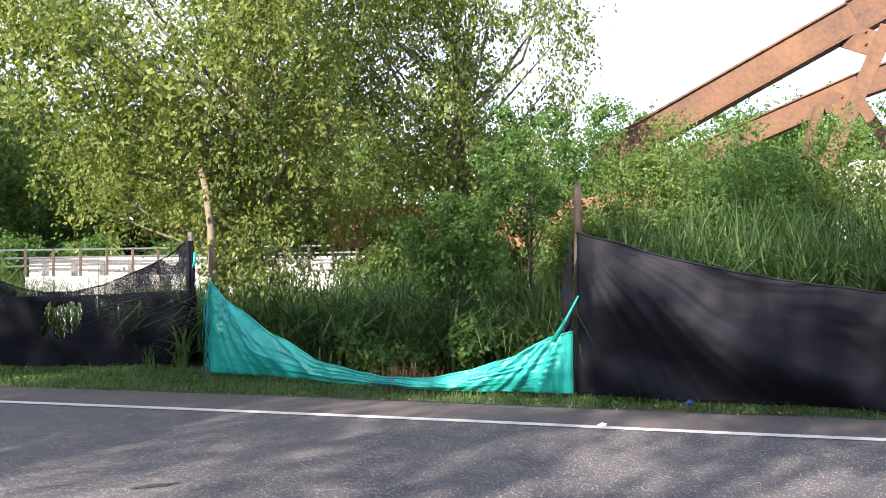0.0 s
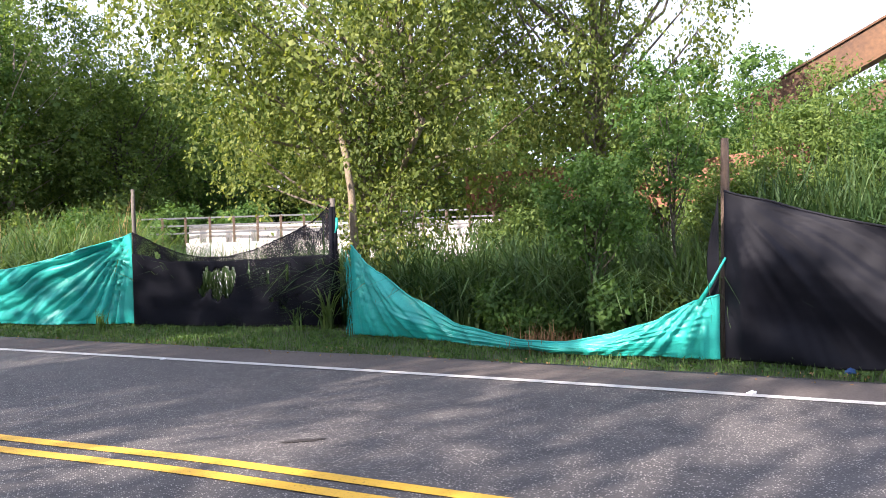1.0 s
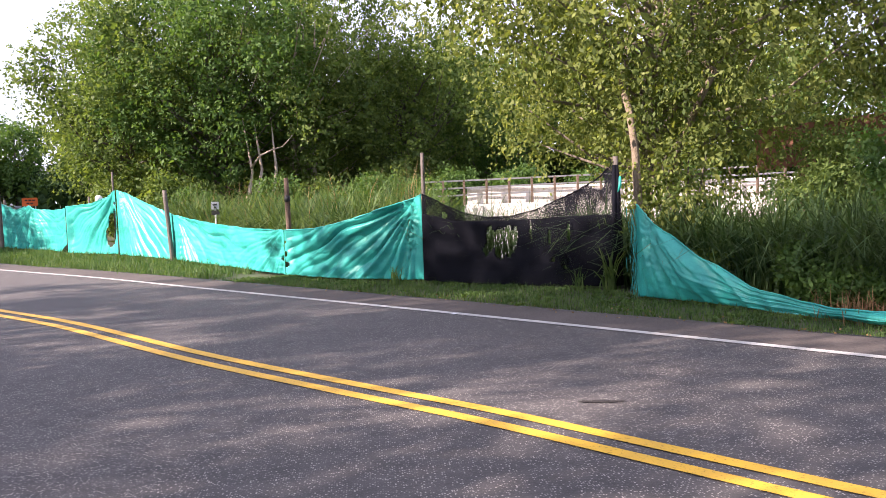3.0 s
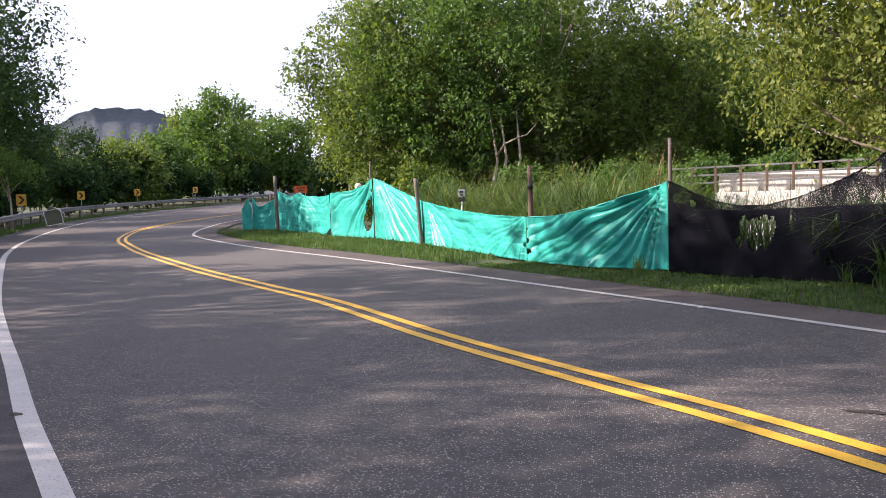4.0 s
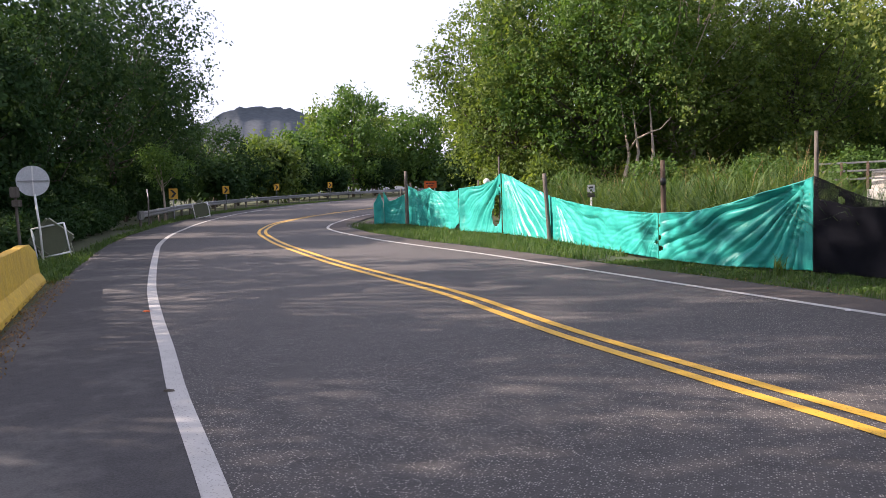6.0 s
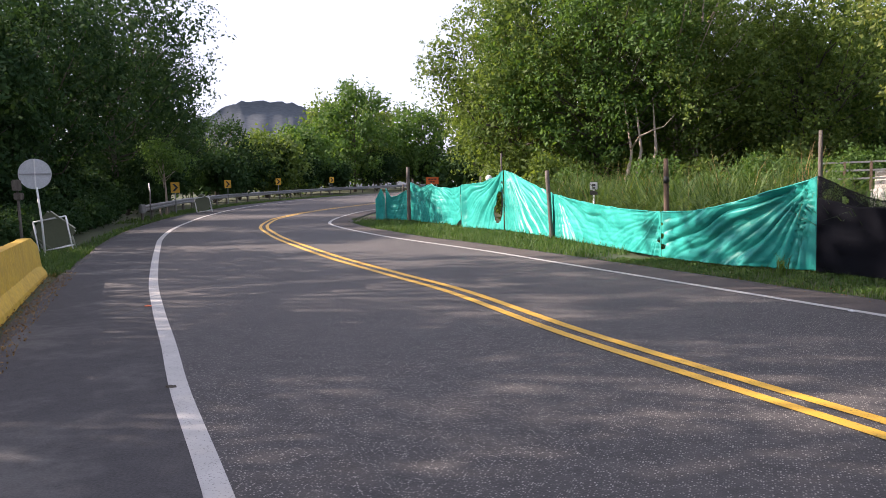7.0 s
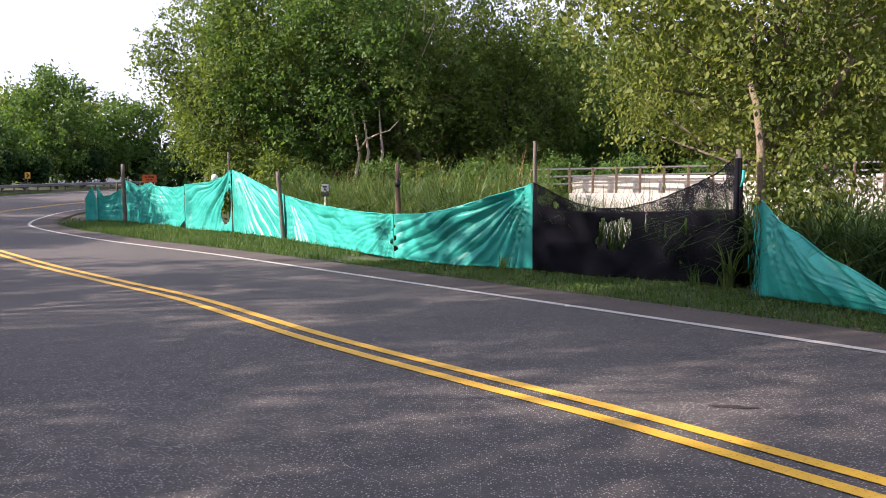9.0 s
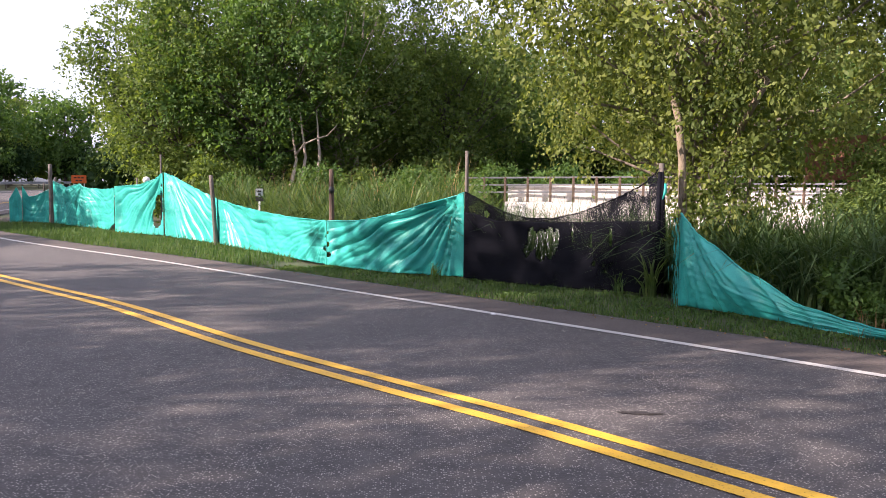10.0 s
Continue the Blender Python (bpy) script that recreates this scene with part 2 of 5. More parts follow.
def tube(path, radii, sides=8, wobble=0.0, seed=0):
    """Vertices and faces of a tapered tube along a path."""
    rng = np.random.default_rng(seed)
    path = [Vector(p) for p in path]
    verts, faces = [], []
    for i, p in enumerate(path):
        d = (path[min(i + 1, len(path) - 1)] - path[max(i - 1, 0)]).normalized()
        a = d.cross(Vector((0.3, 1, 0.1))).normalized()
        b = d.cross(a)
        for k in range(sides):
            t = 2 * math.pi * k / sides
            r = radii[i] * (1 + wobble * (rng.random() - 0.5) * 2)
            verts.append(p + (a * math.cos(t) + b * math.sin(t)) * r)
    for i in range(len(path) - 1):
        for k in range(sides):
            q = (k + 1) % sides
            faces.append((i * sides + k, i * sides + q, (i + 1) * sides + q, (i + 1) * sides + k))
    faces.append(tuple(range(sides))[::-1])
    faces.append(tuple((len(path) - 1) * sides + k for k in range(sides)))
    return verts, faces


def tube_ob(name, path, radii, material, parent=None, label="", sides=8, wobble=0.0, seed=0):
    v, f = tube(path, radii, sides, wobble, seed)
    return mesh_of(name, v, f, material, parent, label, True)


def curve(points, step=0.5):
    """Smooth plan curve through the points (Catmull-Rom), evenly sampled."""
    p = [Vector((*q, 0)) for q in points]
    p = [p[0] * 2 - p[1]] + p + [p[-1] * 2 - p[-2]]
    raw = []
    for i in range(1, len(p) - 2):
        for k in range(24):
            t = k / 24
            raw.append(0.5 * (2 * p[i] + (p[i + 1] - p[i - 1]) * t + (2 * p[i - 1] - 5 * p[i] + 4 * p[i + 1] - p[i + 2]) * t * t
                              + (3 * p[i] - p[i - 1] - 3 * p[i + 1] + p[i + 2]) * t ** 3))
    raw.append(p[-2])
    out, left = [raw[0]], step
    for a, b in zip(raw, raw[1:]):
        d = (b - a).length
        while d >= left:
            a = a + (b - a).normalized() * left
            out.append(a)
            d -= left
            left = step
        left -= d
    return [(q.x, q.y) for q in out]


def offset(line, dist):
    """The line moved to its right hand (positive) in plan."""
    out = []
    for i, (x, y) in enumerate(line):
        a, b = line[max(i - 2, 0)], line[min(i + 2, len(line) - 1)]
        dx, dy = b[0] - a[0], b[1] - a[1]
        n = math.hypot(dx, dy)
        d = dist(x, y) if callable(dist) else dist
        out.append((x + dy / n * d, y - dx / n * d))
    return out


def strip(name, a, b, lift, material, label, category, kind="structure", across=1):
    verts, faces = [], []
    w = across + 1
    for (x0, y0), (x1, y1) in zip(a, b):
        for k in range(w):
            x, y = x0 + (x1 - x0) * k / across, y0 + (y1 - y0) * k / across
            verts.append((x, y, gz(x, y) + lift))
    for i in range(len(a) - 1):
        for k in range(across):
            faces.append((i * w + k, i * w + k + 1, (i + 1) * w + k + 1, (i + 1) * w + k))
    ob = mesh_of(name, verts, faces, material, None, "", True)
    return tagged(ob, label, category, "", kind)


# ---- ground and road ----
CENTRE = curve([(60, -110), (30, -48), (16, -18.5), (8.5, -4.1), (5.1, 0.42), (1.97, 4.05), (0.68, 5.55), (-0.30, 6.56), (-1.985, 8.35), (-4.2, 10.98),
                (-6.14, 12.92), (-8.72, 15.52), (-11.28, 18.31), (-13.84, 21.18), (-16.04, 23.85), (-17.8, 26.1), (-19.57, 28.92),
                (-21.66, 33.2), (-23.7, 40.1), (-24.9, 49), (-25.5, 60), (-24, 72), (-18, 84), (-6, 94), (14, 102)])
RIGHT = curve([(64, -107), (34, -45), (19.8, -15.5), (12.1, -3.0), (8.45, 2.0), (7.07, 3.50), (5.87, 4.83), (4.95, 5.90), (4.12, 6.84),
               (2.72, 8.38), (1.52, 9.68), (0.35, 10.93), (-1.1, 12.46), (-3.64, 15.15), (-6.32, 17.97), (-10.3, 21.76), (-12.82, 24.42), (-15.15, 27.05),
               (-16.85, 29.49), (-18.6, 33.6), (-20.4, 40), (-21.2, 49), (-21.6, 59), (-19.8, 70), (-14.5, 80), (-4, 89), (14, 97)])
LEFT = curve([(56, -113), (26, -51), (12.5, -21.3), (5.4, -6.5), (2.4, -2.2), (0, 0.6), (-2.65, 3.39), (-4.34, 5.12), (-5.78, 6.67),
              (-7.6, 8.6), (-10.15, 11.4), (-14.8, 16.8), (-18.8, 21.65), (-22.9, 27.5), (-28.4, 36.9), (-33.3, 47.9), (-36.7, 61),
              (-38, 76), (-36, 88), (-28, 100), (-12, 110), (12, 118)])
EDGE_R = offset(RIGHT, 0.98)
EDGE_L = offset(LEFT, -1.7)


def along(line, n):
    """n points evenly spread by length."""
    return [line[round(i * (len(line) - 1) / (n - 1))] for i in range(n)]


def ground_sheet():
    radii = [0.0] + [1.0 * i for i in range(1, 60)] + [60 * 1.09 ** i for i in range(1, 42)]
    n = 180
    verts, faces = [(0, 0, gz(0, 0) - 0.035)], []
    for r in radii[1:]:
        for k in range(n):
            a = 2 * math.pi * k / n
            x, y = r * math.cos(a), r * math.sin(a)
            verts.append((x, y, gz(x, y) - 0.035))
    for k in range(n):
        faces.append((0, 1 + k, 1 + (k + 1) % n))
    for i in range(len(radii) - 2):
        for k in range(n):
            q = (k + 1) % n
            faces.append((1 + i * n + k, 1 + (i + 1) * n + k, 1 + (i + 1) * n + q, 1 + i * n + q))
    return tagged(mesh_of("ground", verts, faces, SOIL, None, "", True), "earth ground with low green growth reaching the horizon", "ground", "", "structure")


ground_sheet()


def road_sheet():
    m = 420
    a, b, c, d, e = along(EDGE_L, m), along(LEFT, m), along(CENTRE, m), along(RIGHT, m), along(EDGE_R, m)
    rows = list(zip(a, b, c, d, e))
    verts, faces = [], []
    rng = random.Random(3)
    for row in rows:
        jl, jr = rng.uniform(-0.08, 0.08), rng.uniform(-0.07, 0.07)
        pts = []
        for k, (p, q) in enumerate(zip(row, row[1:])):
            for s in range(4):
                pts.append((p[0] + (q[0] - p[0]) * s / 4, p[1] + (q[1] - p[1]) * s / 4))
        pts.append(row[-1])
        ux, uy = pts[-1][0] - pts[0][0], pts[-1][1] - pts[0][1]
        u = math.hypot(ux, uy)
        pts[0] = (pts[0][0] + ux / u * jl, pts[0][1] + uy / u * jl)
        pts[-1] = (pts[-1][0] + ux / u * jr, pts[-1][1] + uy / u * jr)
        verts.append((*pts[0], gz(*pts[0]) - 0.06))
        verts += [(x, y, gz(x, y) + 0.01) for x, y in pts]
        verts.append((*pts[-1], gz(*pts[-1]) - 0.06))
    w = 19
    for i in range(m - 1):
        for k in range(w - 1):
            faces.append((i * w + k, i * w + k + 1, (i + 1) * w + k + 1, (i + 1) * w + k))
    tagged(mesh_of("road", verts, faces, ASPHALT, None, "", True), "worn grey asphalt road bending round a curve", "road", "", "structure")


road_sheet()
strip("shoulder_inner", offset(RIGHT, 0.0), offset(RIGHT, lambda x, y: 0.89 + 0.06 * noise.noise((x * 1.3, y * 1.3, 0))), 0.0135, SHOULDER, "dusty brown paved shoulder beside the grass", "road shoulder", across=3)
strip("shoulder_outer", offset(LEFT, 0.0), offset(LEFT, lambda x, y: -1.55 + 0.1 * noise.noise((x * 0.9, y * 0.9, 3))), 0.0135, OUTER_SHOULDER, "worn grey paved shoulder beside the barrier", "road shoulder", across=4)
strip("line_white_right", offset(RIGHT, -0.06), offset(RIGHT, 0.06), 0.0175, WHITE_LINE, "thin worn white edge line on the asphalt", "road marking")
strip("line_white_left", offset(LEFT, -0.075), offset(LEFT, 0.075), 0.0175, WHITE_LINE, "wide worn white edge line on the asphalt", "road marking")
strip("line_yellow_inner", offset(CENTRE, -0.185), offset(CENTRE, -0.065), 0.0175, YELLOW_LINE, "solid yellow centre line of a double pair", "road marking")
strip("line_yellow_outer", offset(CENTRE, 0.065), offset(CENTRE, 0.185), 0.0175, YELLOW_LINE, "solid yellow centre line of a double pair", "road marking")


# ---- plants ----
def leaf_quads(rng, centres, size, aspect=0.45, droop=0.5, vary=0.4):
    """Diamond leaves folded out at random round the given points."""
    n = len(centres)
    d = rng.normal(size=(n, 3))
    d[:, 2] -= droop
    d /= np.linalg.norm(d, axis=1, keepdims=True)
    s = rng.normal(size=(n, 3))
    s -= (s * d).sum(1, keepdims=True) * d
    s /= np.linalg.norm(s, axis=1, keepdims=True)
    L = size * (1 + vary * (rng.random((n, 1)) * 2 - 1))
    nrm = np.cross(d, s)
    v = np.empty((n, 4, 3))
    v[:, 0] = centres - d * L * 0.5
    v[:, 1] = centres + s * L * aspect * 0.5 + nrm * L * 0.06 - d * L * 0.05
    v[:, 2] = centres + d * L * 0.5
    v[:, 3] = centres - s * L * aspect * 0.5 + nrm * L * 0.06 - d * L * 0.05
    return v


def sprays(rng, clumps, n, leaf, aspect=0.5, droop=0.3, strand=0.0, per=14, face=1.0, reach=0.42):
    """n leaves on short twigs that stand out of ellipsoid clumps (x, y, z, rx, ry, rz) and turn their faces outwards and up."""
    c = np.array(clumps, dtype=float)
    size = c[:, 3:].mean(1)
    m = max(1, n // per)
    pick = rng.choice(len(c), m, p=size ** 2 / (size ** 2).sum())
    d = rng.normal(size=(m, 3))
    d[:, 2] += 0.45
    d /= np.linalg.norm(d, axis=1, keepdims=True)
    root = c[pick, :3] + d * (0.70 + 0.32 * rng.random((m, 1))) * c[pick, 3:]
    axis = d * 0.7 + rng.normal(size=(m, 3)) * 0.55
    axis[:, 2] -= droop
    axis /= np.linalg.norm(axis, axis=1, keepdims=True)
    f = (np.arange(per)[None, :] + rng.random((m, per))) / per
    length = (strand if strand else 1.0) * (0.5 + rng.random((m, 1))) * (np.ones((m, 1)) if strand else size[pick][:, None] * reach)
    pos = root[:, None, :] + axis[:, None, :] * (f * length)[:, :, None] * (0.45 if strand else 1.0)
    if strand:
        pos[:, :, 2] -= f ** 1.3 * length * 0.8
    pos = (pos + rng.normal(size=(m, per, 3)) * leaf * 0.75).reshape(-1, 3)
    k = len(pos)
    way = np.repeat(axis, per, axis=0) * 0.55 + rng.normal(size=(k, 3)) * 0.6
    way[:, 2] -= droop * 0.8
    way /= np.linalg.norm(way, axis=1, keepdims=True)
    nrm = np.repeat(d, per, axis=0) * face + np.array([0, 0, 0.45 * face]) + rng.normal(size=(k, 3)) * 0.55
    side = np.cross(nrm, way)
    side /= np.linalg.norm(side, axis=1, keepdims=True) + 1e-9
    up = np.cross(way, side)
    size_l = leaf * (0.65 + 0.7 * rng.random((k, 1)))
    v = np.empty((k, 4, 3))
    v[:, 0] = pos - way * size_l * 0.5
    v[:, 1] = pos + side * size_l * aspect * 0.5 - up * size_l * 0.07
    v[:, 2] = pos + way * size_l * 0.5 - up * size_l * 0.10
    v[:, 3] = pos - side * size_l * aspect * 0.5 - up * size_l * 0.07
    return v


def fill_points(rng, clumps, n):
    """n points inside the clumps."""
    c = np.array(clumps, dtype=float)
    w = c[:, 3] * c[:, 4] * c[:, 5]
    pick = rng.choice(len(c), n, p=w / w.sum())
    d = rng.normal(size=(n, 3))
    d *= (rng.random((n, 1)) ** (1 / 3)) / np.linalg.norm(d, axis=1, keepdims=True)
    return c[pick, :3] + d * c[pick, 3:] * 0.72


def make_tree(name, x, y, height, spread, leaves, leaf, leaf_material, bark, label, seed, trunk_r=0.16, base_clear=0.25,
              lean=(0, 0), clumps=16, trunks=1, droop=0.3, group="", squash=1.0, pointed=0.0, strand=0.0, lumps=1.0, face=1.0, fill=1.0):
    """Tapered trunk with limbs to each clump of the crown, and leaves on twigs all over the clumps, with gaps between them."""
    rng = np.random.default_rng(seed)
    tree = empty(name, x, y, gz(x, y) - 0.05, label, "tree", group)
    mid_z, half = height * (1 + base_clear) / 2, height * (1 - base_clear) / 2
    cl = []
    for i in range(clumps):
        t = 1 - 2 * (i + 0.5) / clumps
        a = 2.39996 * i + rng.random() * 0.7
        ring = math.sqrt(1 - t * t) ** (0.75 + pointed) * (1.0 if t > 0 else 0.92)
        size = spread * (0.20 + 0.17 * rng.random()) * (40 / clumps) ** 0.35 * lumps
        out = 0.98 * (0.80 + 0.28 * rng.random()) if i % 4 else 0.45 + 0.25 * rng.random()
        r = max(0.0, spread * out * ring - size * 0.55)
        z = mid_z + (half - size * 0.6) * t * min(1.0, out + 0.12)
        h = z / height
        cl.append((lean[0] * h + r * math.cos(a), lean[1] * h + r * math.sin(a), max(z, size * 0.35), size, size, size * 0.78 * squash))
    for k in range(trunks):
        ox, oy = (0, 0) if trunks == 1 else (0.35 * math.cos(2.1 * k + seed), 0.35 * math.sin(2.1 * k + seed))
        top = 0.78 * height
        path, radii = [], []
        for i in range(8):
            f = i / 7
            path.append((ox * (1 + f) + lean[0] * f * 0.8 + 0.10 * math.sin(3 * f + seed + k), oy * (1 + f) + lean[1] * f * 0.8 + 0.1 * math.sin(2.3 * f + k), top * f))
            radii.append(trunk_r * (1.25 - 1.1 * f) if i else trunk_r * 1.5)
        tube_ob("trunk", path, radii, bark, tree, "", 9, 0.08, seed)
    for i, c in enumerate(cl):
        hz = max(0.12 * height, c[2] * 0.62)
        fr = hz / (0.78 * height)
        s = Vector((lean[0] * fr * 0.8, lean[1] * fr * 0.8, min(hz, 0.75 * height)))
        e = Vector(c[:3])
        mid = (s + e) / 2 + Vector((0, 0, -0.06 * height * rng.random())) + Vector(rng.normal(size=3)) * 0.05 * spread
        tv, tf = tube([s, s.lerp(mid, 0.5), mid, mid.lerp(e, 0.6), e], [trunk_r * q for q in (0.38, 0.3, 0.22, 0.13, 0.06)], 5, 0.1, i)
        mesh_of("limb", tv, tf, bark, tree, "", True)
    quads("crown", sprays(rng, cl, leaves, leaf, 0.52, droop, strand, face=face), leaf_material, tree)
    quads("inner_foliage", leaf_quads(rng, fill_points(rng, cl, int(max(700, leaves // 5) * fill)), leaf * 1.6, 0.6, droop), leaf_material, tree)
    return tree


def shrub(name, x, y, height, spread, leaves, leaf, leaf_material, label, seed, category="shrub", group="", clumps=7, z=None, aspect=0.5, face=1.0):
    rng = np.random.default_rng(seed)
    ob = empty(name, x, y, (gz(x, y) if z is None else z) - 0.04, label, category, group)
    cl = []
    for i in range(clumps):
        a = 2.4 * i + rng.random()
        r = spread * 0.70 * math.sqrt((i + 0.5) / clumps)
        size = spread * (0.26 + 0.16 * rng.random()) * (10 / clumps) ** 0.25
        h = height * (0.22 + 0.62 * (1 - (r / spread) ** 2) * (0.55 + 0.5 * rng.random()))
        cl.append((r * math.cos(a), r * math.sin(a), h, size, size, min(size * 0.85, height * 0.24)))
        tv, tf = tube([(0.05 * math.cos(a), 0.05 * math.sin(a), 0), (r * 0.5 * math.cos(a), r * 0.5 * math.sin(a), h * 0.6), cl[-1][:3]], [0.028, 0.02, 0.007], 5)
        mesh_of("stem", tv, tf, DARK_BARK, ob)
    quads("foliage", sprays(rng, cl, leaves, leaf, aspect, 0.2, face=face, reach=0.6), leaf_material, ob)
    low = [(c[0], c[1], c[2] * 0.6, c[3], c[4], c[2] * 0.5) for c in cl]
    quads("inner_foliage", leaf_quads(rng, fill_points(rng, cl + low, max(200, leaves // 6)), leaf * 1.6, 0.65, 0.2), leaf_material, ob)
    return ob


def blade_quads(rng, base, height, width, bend, vary=0.35, segs=3):
    """Curved tapering blades of grass from the given roots."""
    n = len(base)
    a = rng.random(n) * 2 * np.pi
    out = np.stack([np.cos(a), np.sin(a), np.zeros(n)], 1)
    side = np.stack([-np.sin(a + rng.normal(size=n) * 0.6), np.cos(a), np.zeros(n)], 1)
    H = (height if np.ndim(height) else np.full(n, height)) * (1 + vary * (rng.random(n) * 2 - 1))
    B = bend * (0.3 + 1.2 * rng.random(n))
    v = np.empty((n, segs, 4, 3))
    for k in range(segs):
        for j, f in enumerate((k / segs, (k + 1) / segs)):
            z = H * (f - 0.42 * np.minimum(B, 1.6) * f ** 3)
            p = base + out * (H * B * f * f * 0.6)[:, None]
            p[:, 2] += z
            w = (width * (1 - 0.92 * f ** 1.5))
            if j == 0:
                v[:, k, 0], v[:, k, 1] = p - side * w / 2, p + side * w / 2
            else:
                v[:, k, 2], v[:, k, 3] = p + side * w / 2, p - side * w / 2
    return v.reshape(-1, 4, 3)


def between(rng, line_a, line_b, n, lift=0.0):
    """n random ground points in the band between two plan lines."""
    a, b = np.array(line_a), np.array(line_b)
    i = rng.random(n) * (len(a) - 1.001)
    k = i.astype(int)
    t = (i - k)[:, None]
    pa, pb = a[k] * (1 - t) + a[k + 1] * t, b[k] * (1 - t) + b[k + 1] * t
    f = rng.random((n, 1))
    p = pa * (1 - f) + pb * f
    z = np.array([gz(x, y) for x, y in p]) - 0.03 + lift
    return np.column_stack([p, z])


def tufts(rng, roots, per, radius):
    p = np.repeat(roots, per, axis=0)
    p[:, :2] += rng.normal(size=(len(p), 2)) * radius
    return p


def stuff(name, v, material, label, category):
    return tagged(quads(name, v, material), label, category, "", "stuff")


# ---- roadside fence of posts and cloth ----
def post(x, y, height, r, material, label, lean=(0, 0), seed=0, group="fence posts", name="fence_post"):
    z = gz(x, y)
    path = [(lean[0] * f * height, lean[1] * f * height, -0.15 + (height + 0.15) * f) for f in (0, 0.12, 0.35, 0.6, 0.85, 1.0)]
    ob = tube_ob(name, path, [r * 1.1, r * 1.1, r, r * 0.97, r * 0.93, r * 0.88], material, None, "", 10, 0.09, seed)
    ob.location = (x, y, z)
    return tagged(ob, label, "post", group)


def cloth(name, base, top, bottom, material, label, foci=(), holes=(), seed=0, res=0.03, belly=0.05, ruffle=0.02, hem=True, thick=0.004, fold=0.06, crinkle=0.016, sweep=0.0):
    """A hung sheet: base is the plan line, top and bottom give (share along, height) controls, foci are the corners
    (metres along, height, reach) from which the folds spread."""
    line = curve(base, 0.02)
    length = 0.02 * (len(line) - 1)
    nu = max(6, int(length / res))

    def level(ctrl, f):
        for (a, h0), (b, h1) in zip(ctrl, ctrl[1:]):
            if f <= b:
                t = (f - a) / max(1e-6, b - a)
                return h0 + (h1 - h0) * t
        return ctrl[-1][1]

    nv = max(8, int(max(h for _, h in top) / res))
    verts, faces, keep = [], [], {}
    for i in range(nu + 1):
        f = i / nu
        x, y = line[min(len(line) - 1, round(f * (len(line) - 1)))]
        a, b = line[max(0, round(f * (len(line) - 1)) - 5)], line[min(len(line) - 1, round(f * (len(line) - 1)) + 5)]
        dx, dy = b[0] - a[0], b[1] - a[1]
        n = math.hypot(dx, dy)
        nx, ny = dy / n, -dx / n
        s = f * length
        lo, hi = level(bottom, f), level(top, f)
        lo += 0.02 * noise.noise((s * 2.1, seed, 0))
        hi += 0.015 * noise.noise((s * 3.0, seed, 5))
        z0 = gz(x, y)
        for j in range(nv + 1):
            g = j / nv
            z = lo + (hi - lo) * g
            d = belly * math.sin(math.pi * g) * (0.6 + 0.8 * noise.noise((s * 0.7, z * 0.5, seed)))
            for fs, fz, reach in foci:
                q = math.hypot(s - fs, z - fz)
                th = math.atan2(z - fz, s - fs) + 0.10 * noise.noise((s * 0.9, z * 0.9, seed + 4))
                ridges = 0.7 * (1 - abs(noise.noise((th * 3.6, q * 0.2, seed + 40)))) ** 4 + (1 - abs(noise.noise((th * 8.5, q * 0.25, seed + 50)))) ** 5
                ridges += 0.35 * (1 - abs(noise.noise((th * 19.0, q * 0.5, seed + 60)))) ** 4 - 0.6
                d += fold * min(1, q / 0.6) * math.exp(-q / reach) * 1.6 * ridges
            hang = 0.12 * noise.noise((s * 0.5, g, seed + 6))
            drape = (1 - abs(noise.noise((s * 0.30, (g + hang) * 5.5, seed + 20)))) ** 5
            fine = (1 - abs(noise.noise((s * 0.55 + z * 0.4, (g + hang) * 12.0, seed + 31)))) ** 6
            d += crinkle * (drape + 0.5 * fine)
            d += sweep * math.sin(6.0 * (z + 0.34 * s) + 2.2 * noise.noise((s * 0.8, z * 0.8, seed))) * min(1.0, s / 0.6)
            d += ruffle * noise.noise((s * 1.9, z * 0.7, seed + 9)) + 0.05 * ruffle * noise.noise((s * 12, z * 8, seed + 2))
            d *= min(1.0, s / 0.22, (length - s) / 0.22)
            verts.append((x + nx * d, y + ny * d, z0 + z))
            keep[(i, j)] = (s, z)
    for i in range(nu):
        for j in range(nv):
            s, z = keep[(i, j)]
            gone = False
            for hs, hz, rs, rz in holes:
                jag = 0.35 * noise.noise((s * 9, z * 9, seed))
                if ((s - hs) / rs) ** 2 + ((z - hz) / rz) ** 2 < 1 + jag:
                    gone = True
            if not gone:
                k = i * (nv + 1) + j
                faces.append((k, k + nv + 1, k + nv + 2, k + 1))
    ob = new(name)
    tagged(ob, label, "fence cloth", "fence cloths")
    sheet = mesh_of("sheet", verts, faces, material, ob, "", True)
    mod = sheet.modifiers.new("thickness", "SOLIDIFY")
    mod.thickness = thick
    if hem:
        path = [verts[i * (nv + 1) + nv] for i in range(nu + 1)]
        tube_ob("hem", path, [0.013] * len(path), material, ob, "", 6)
    return ob


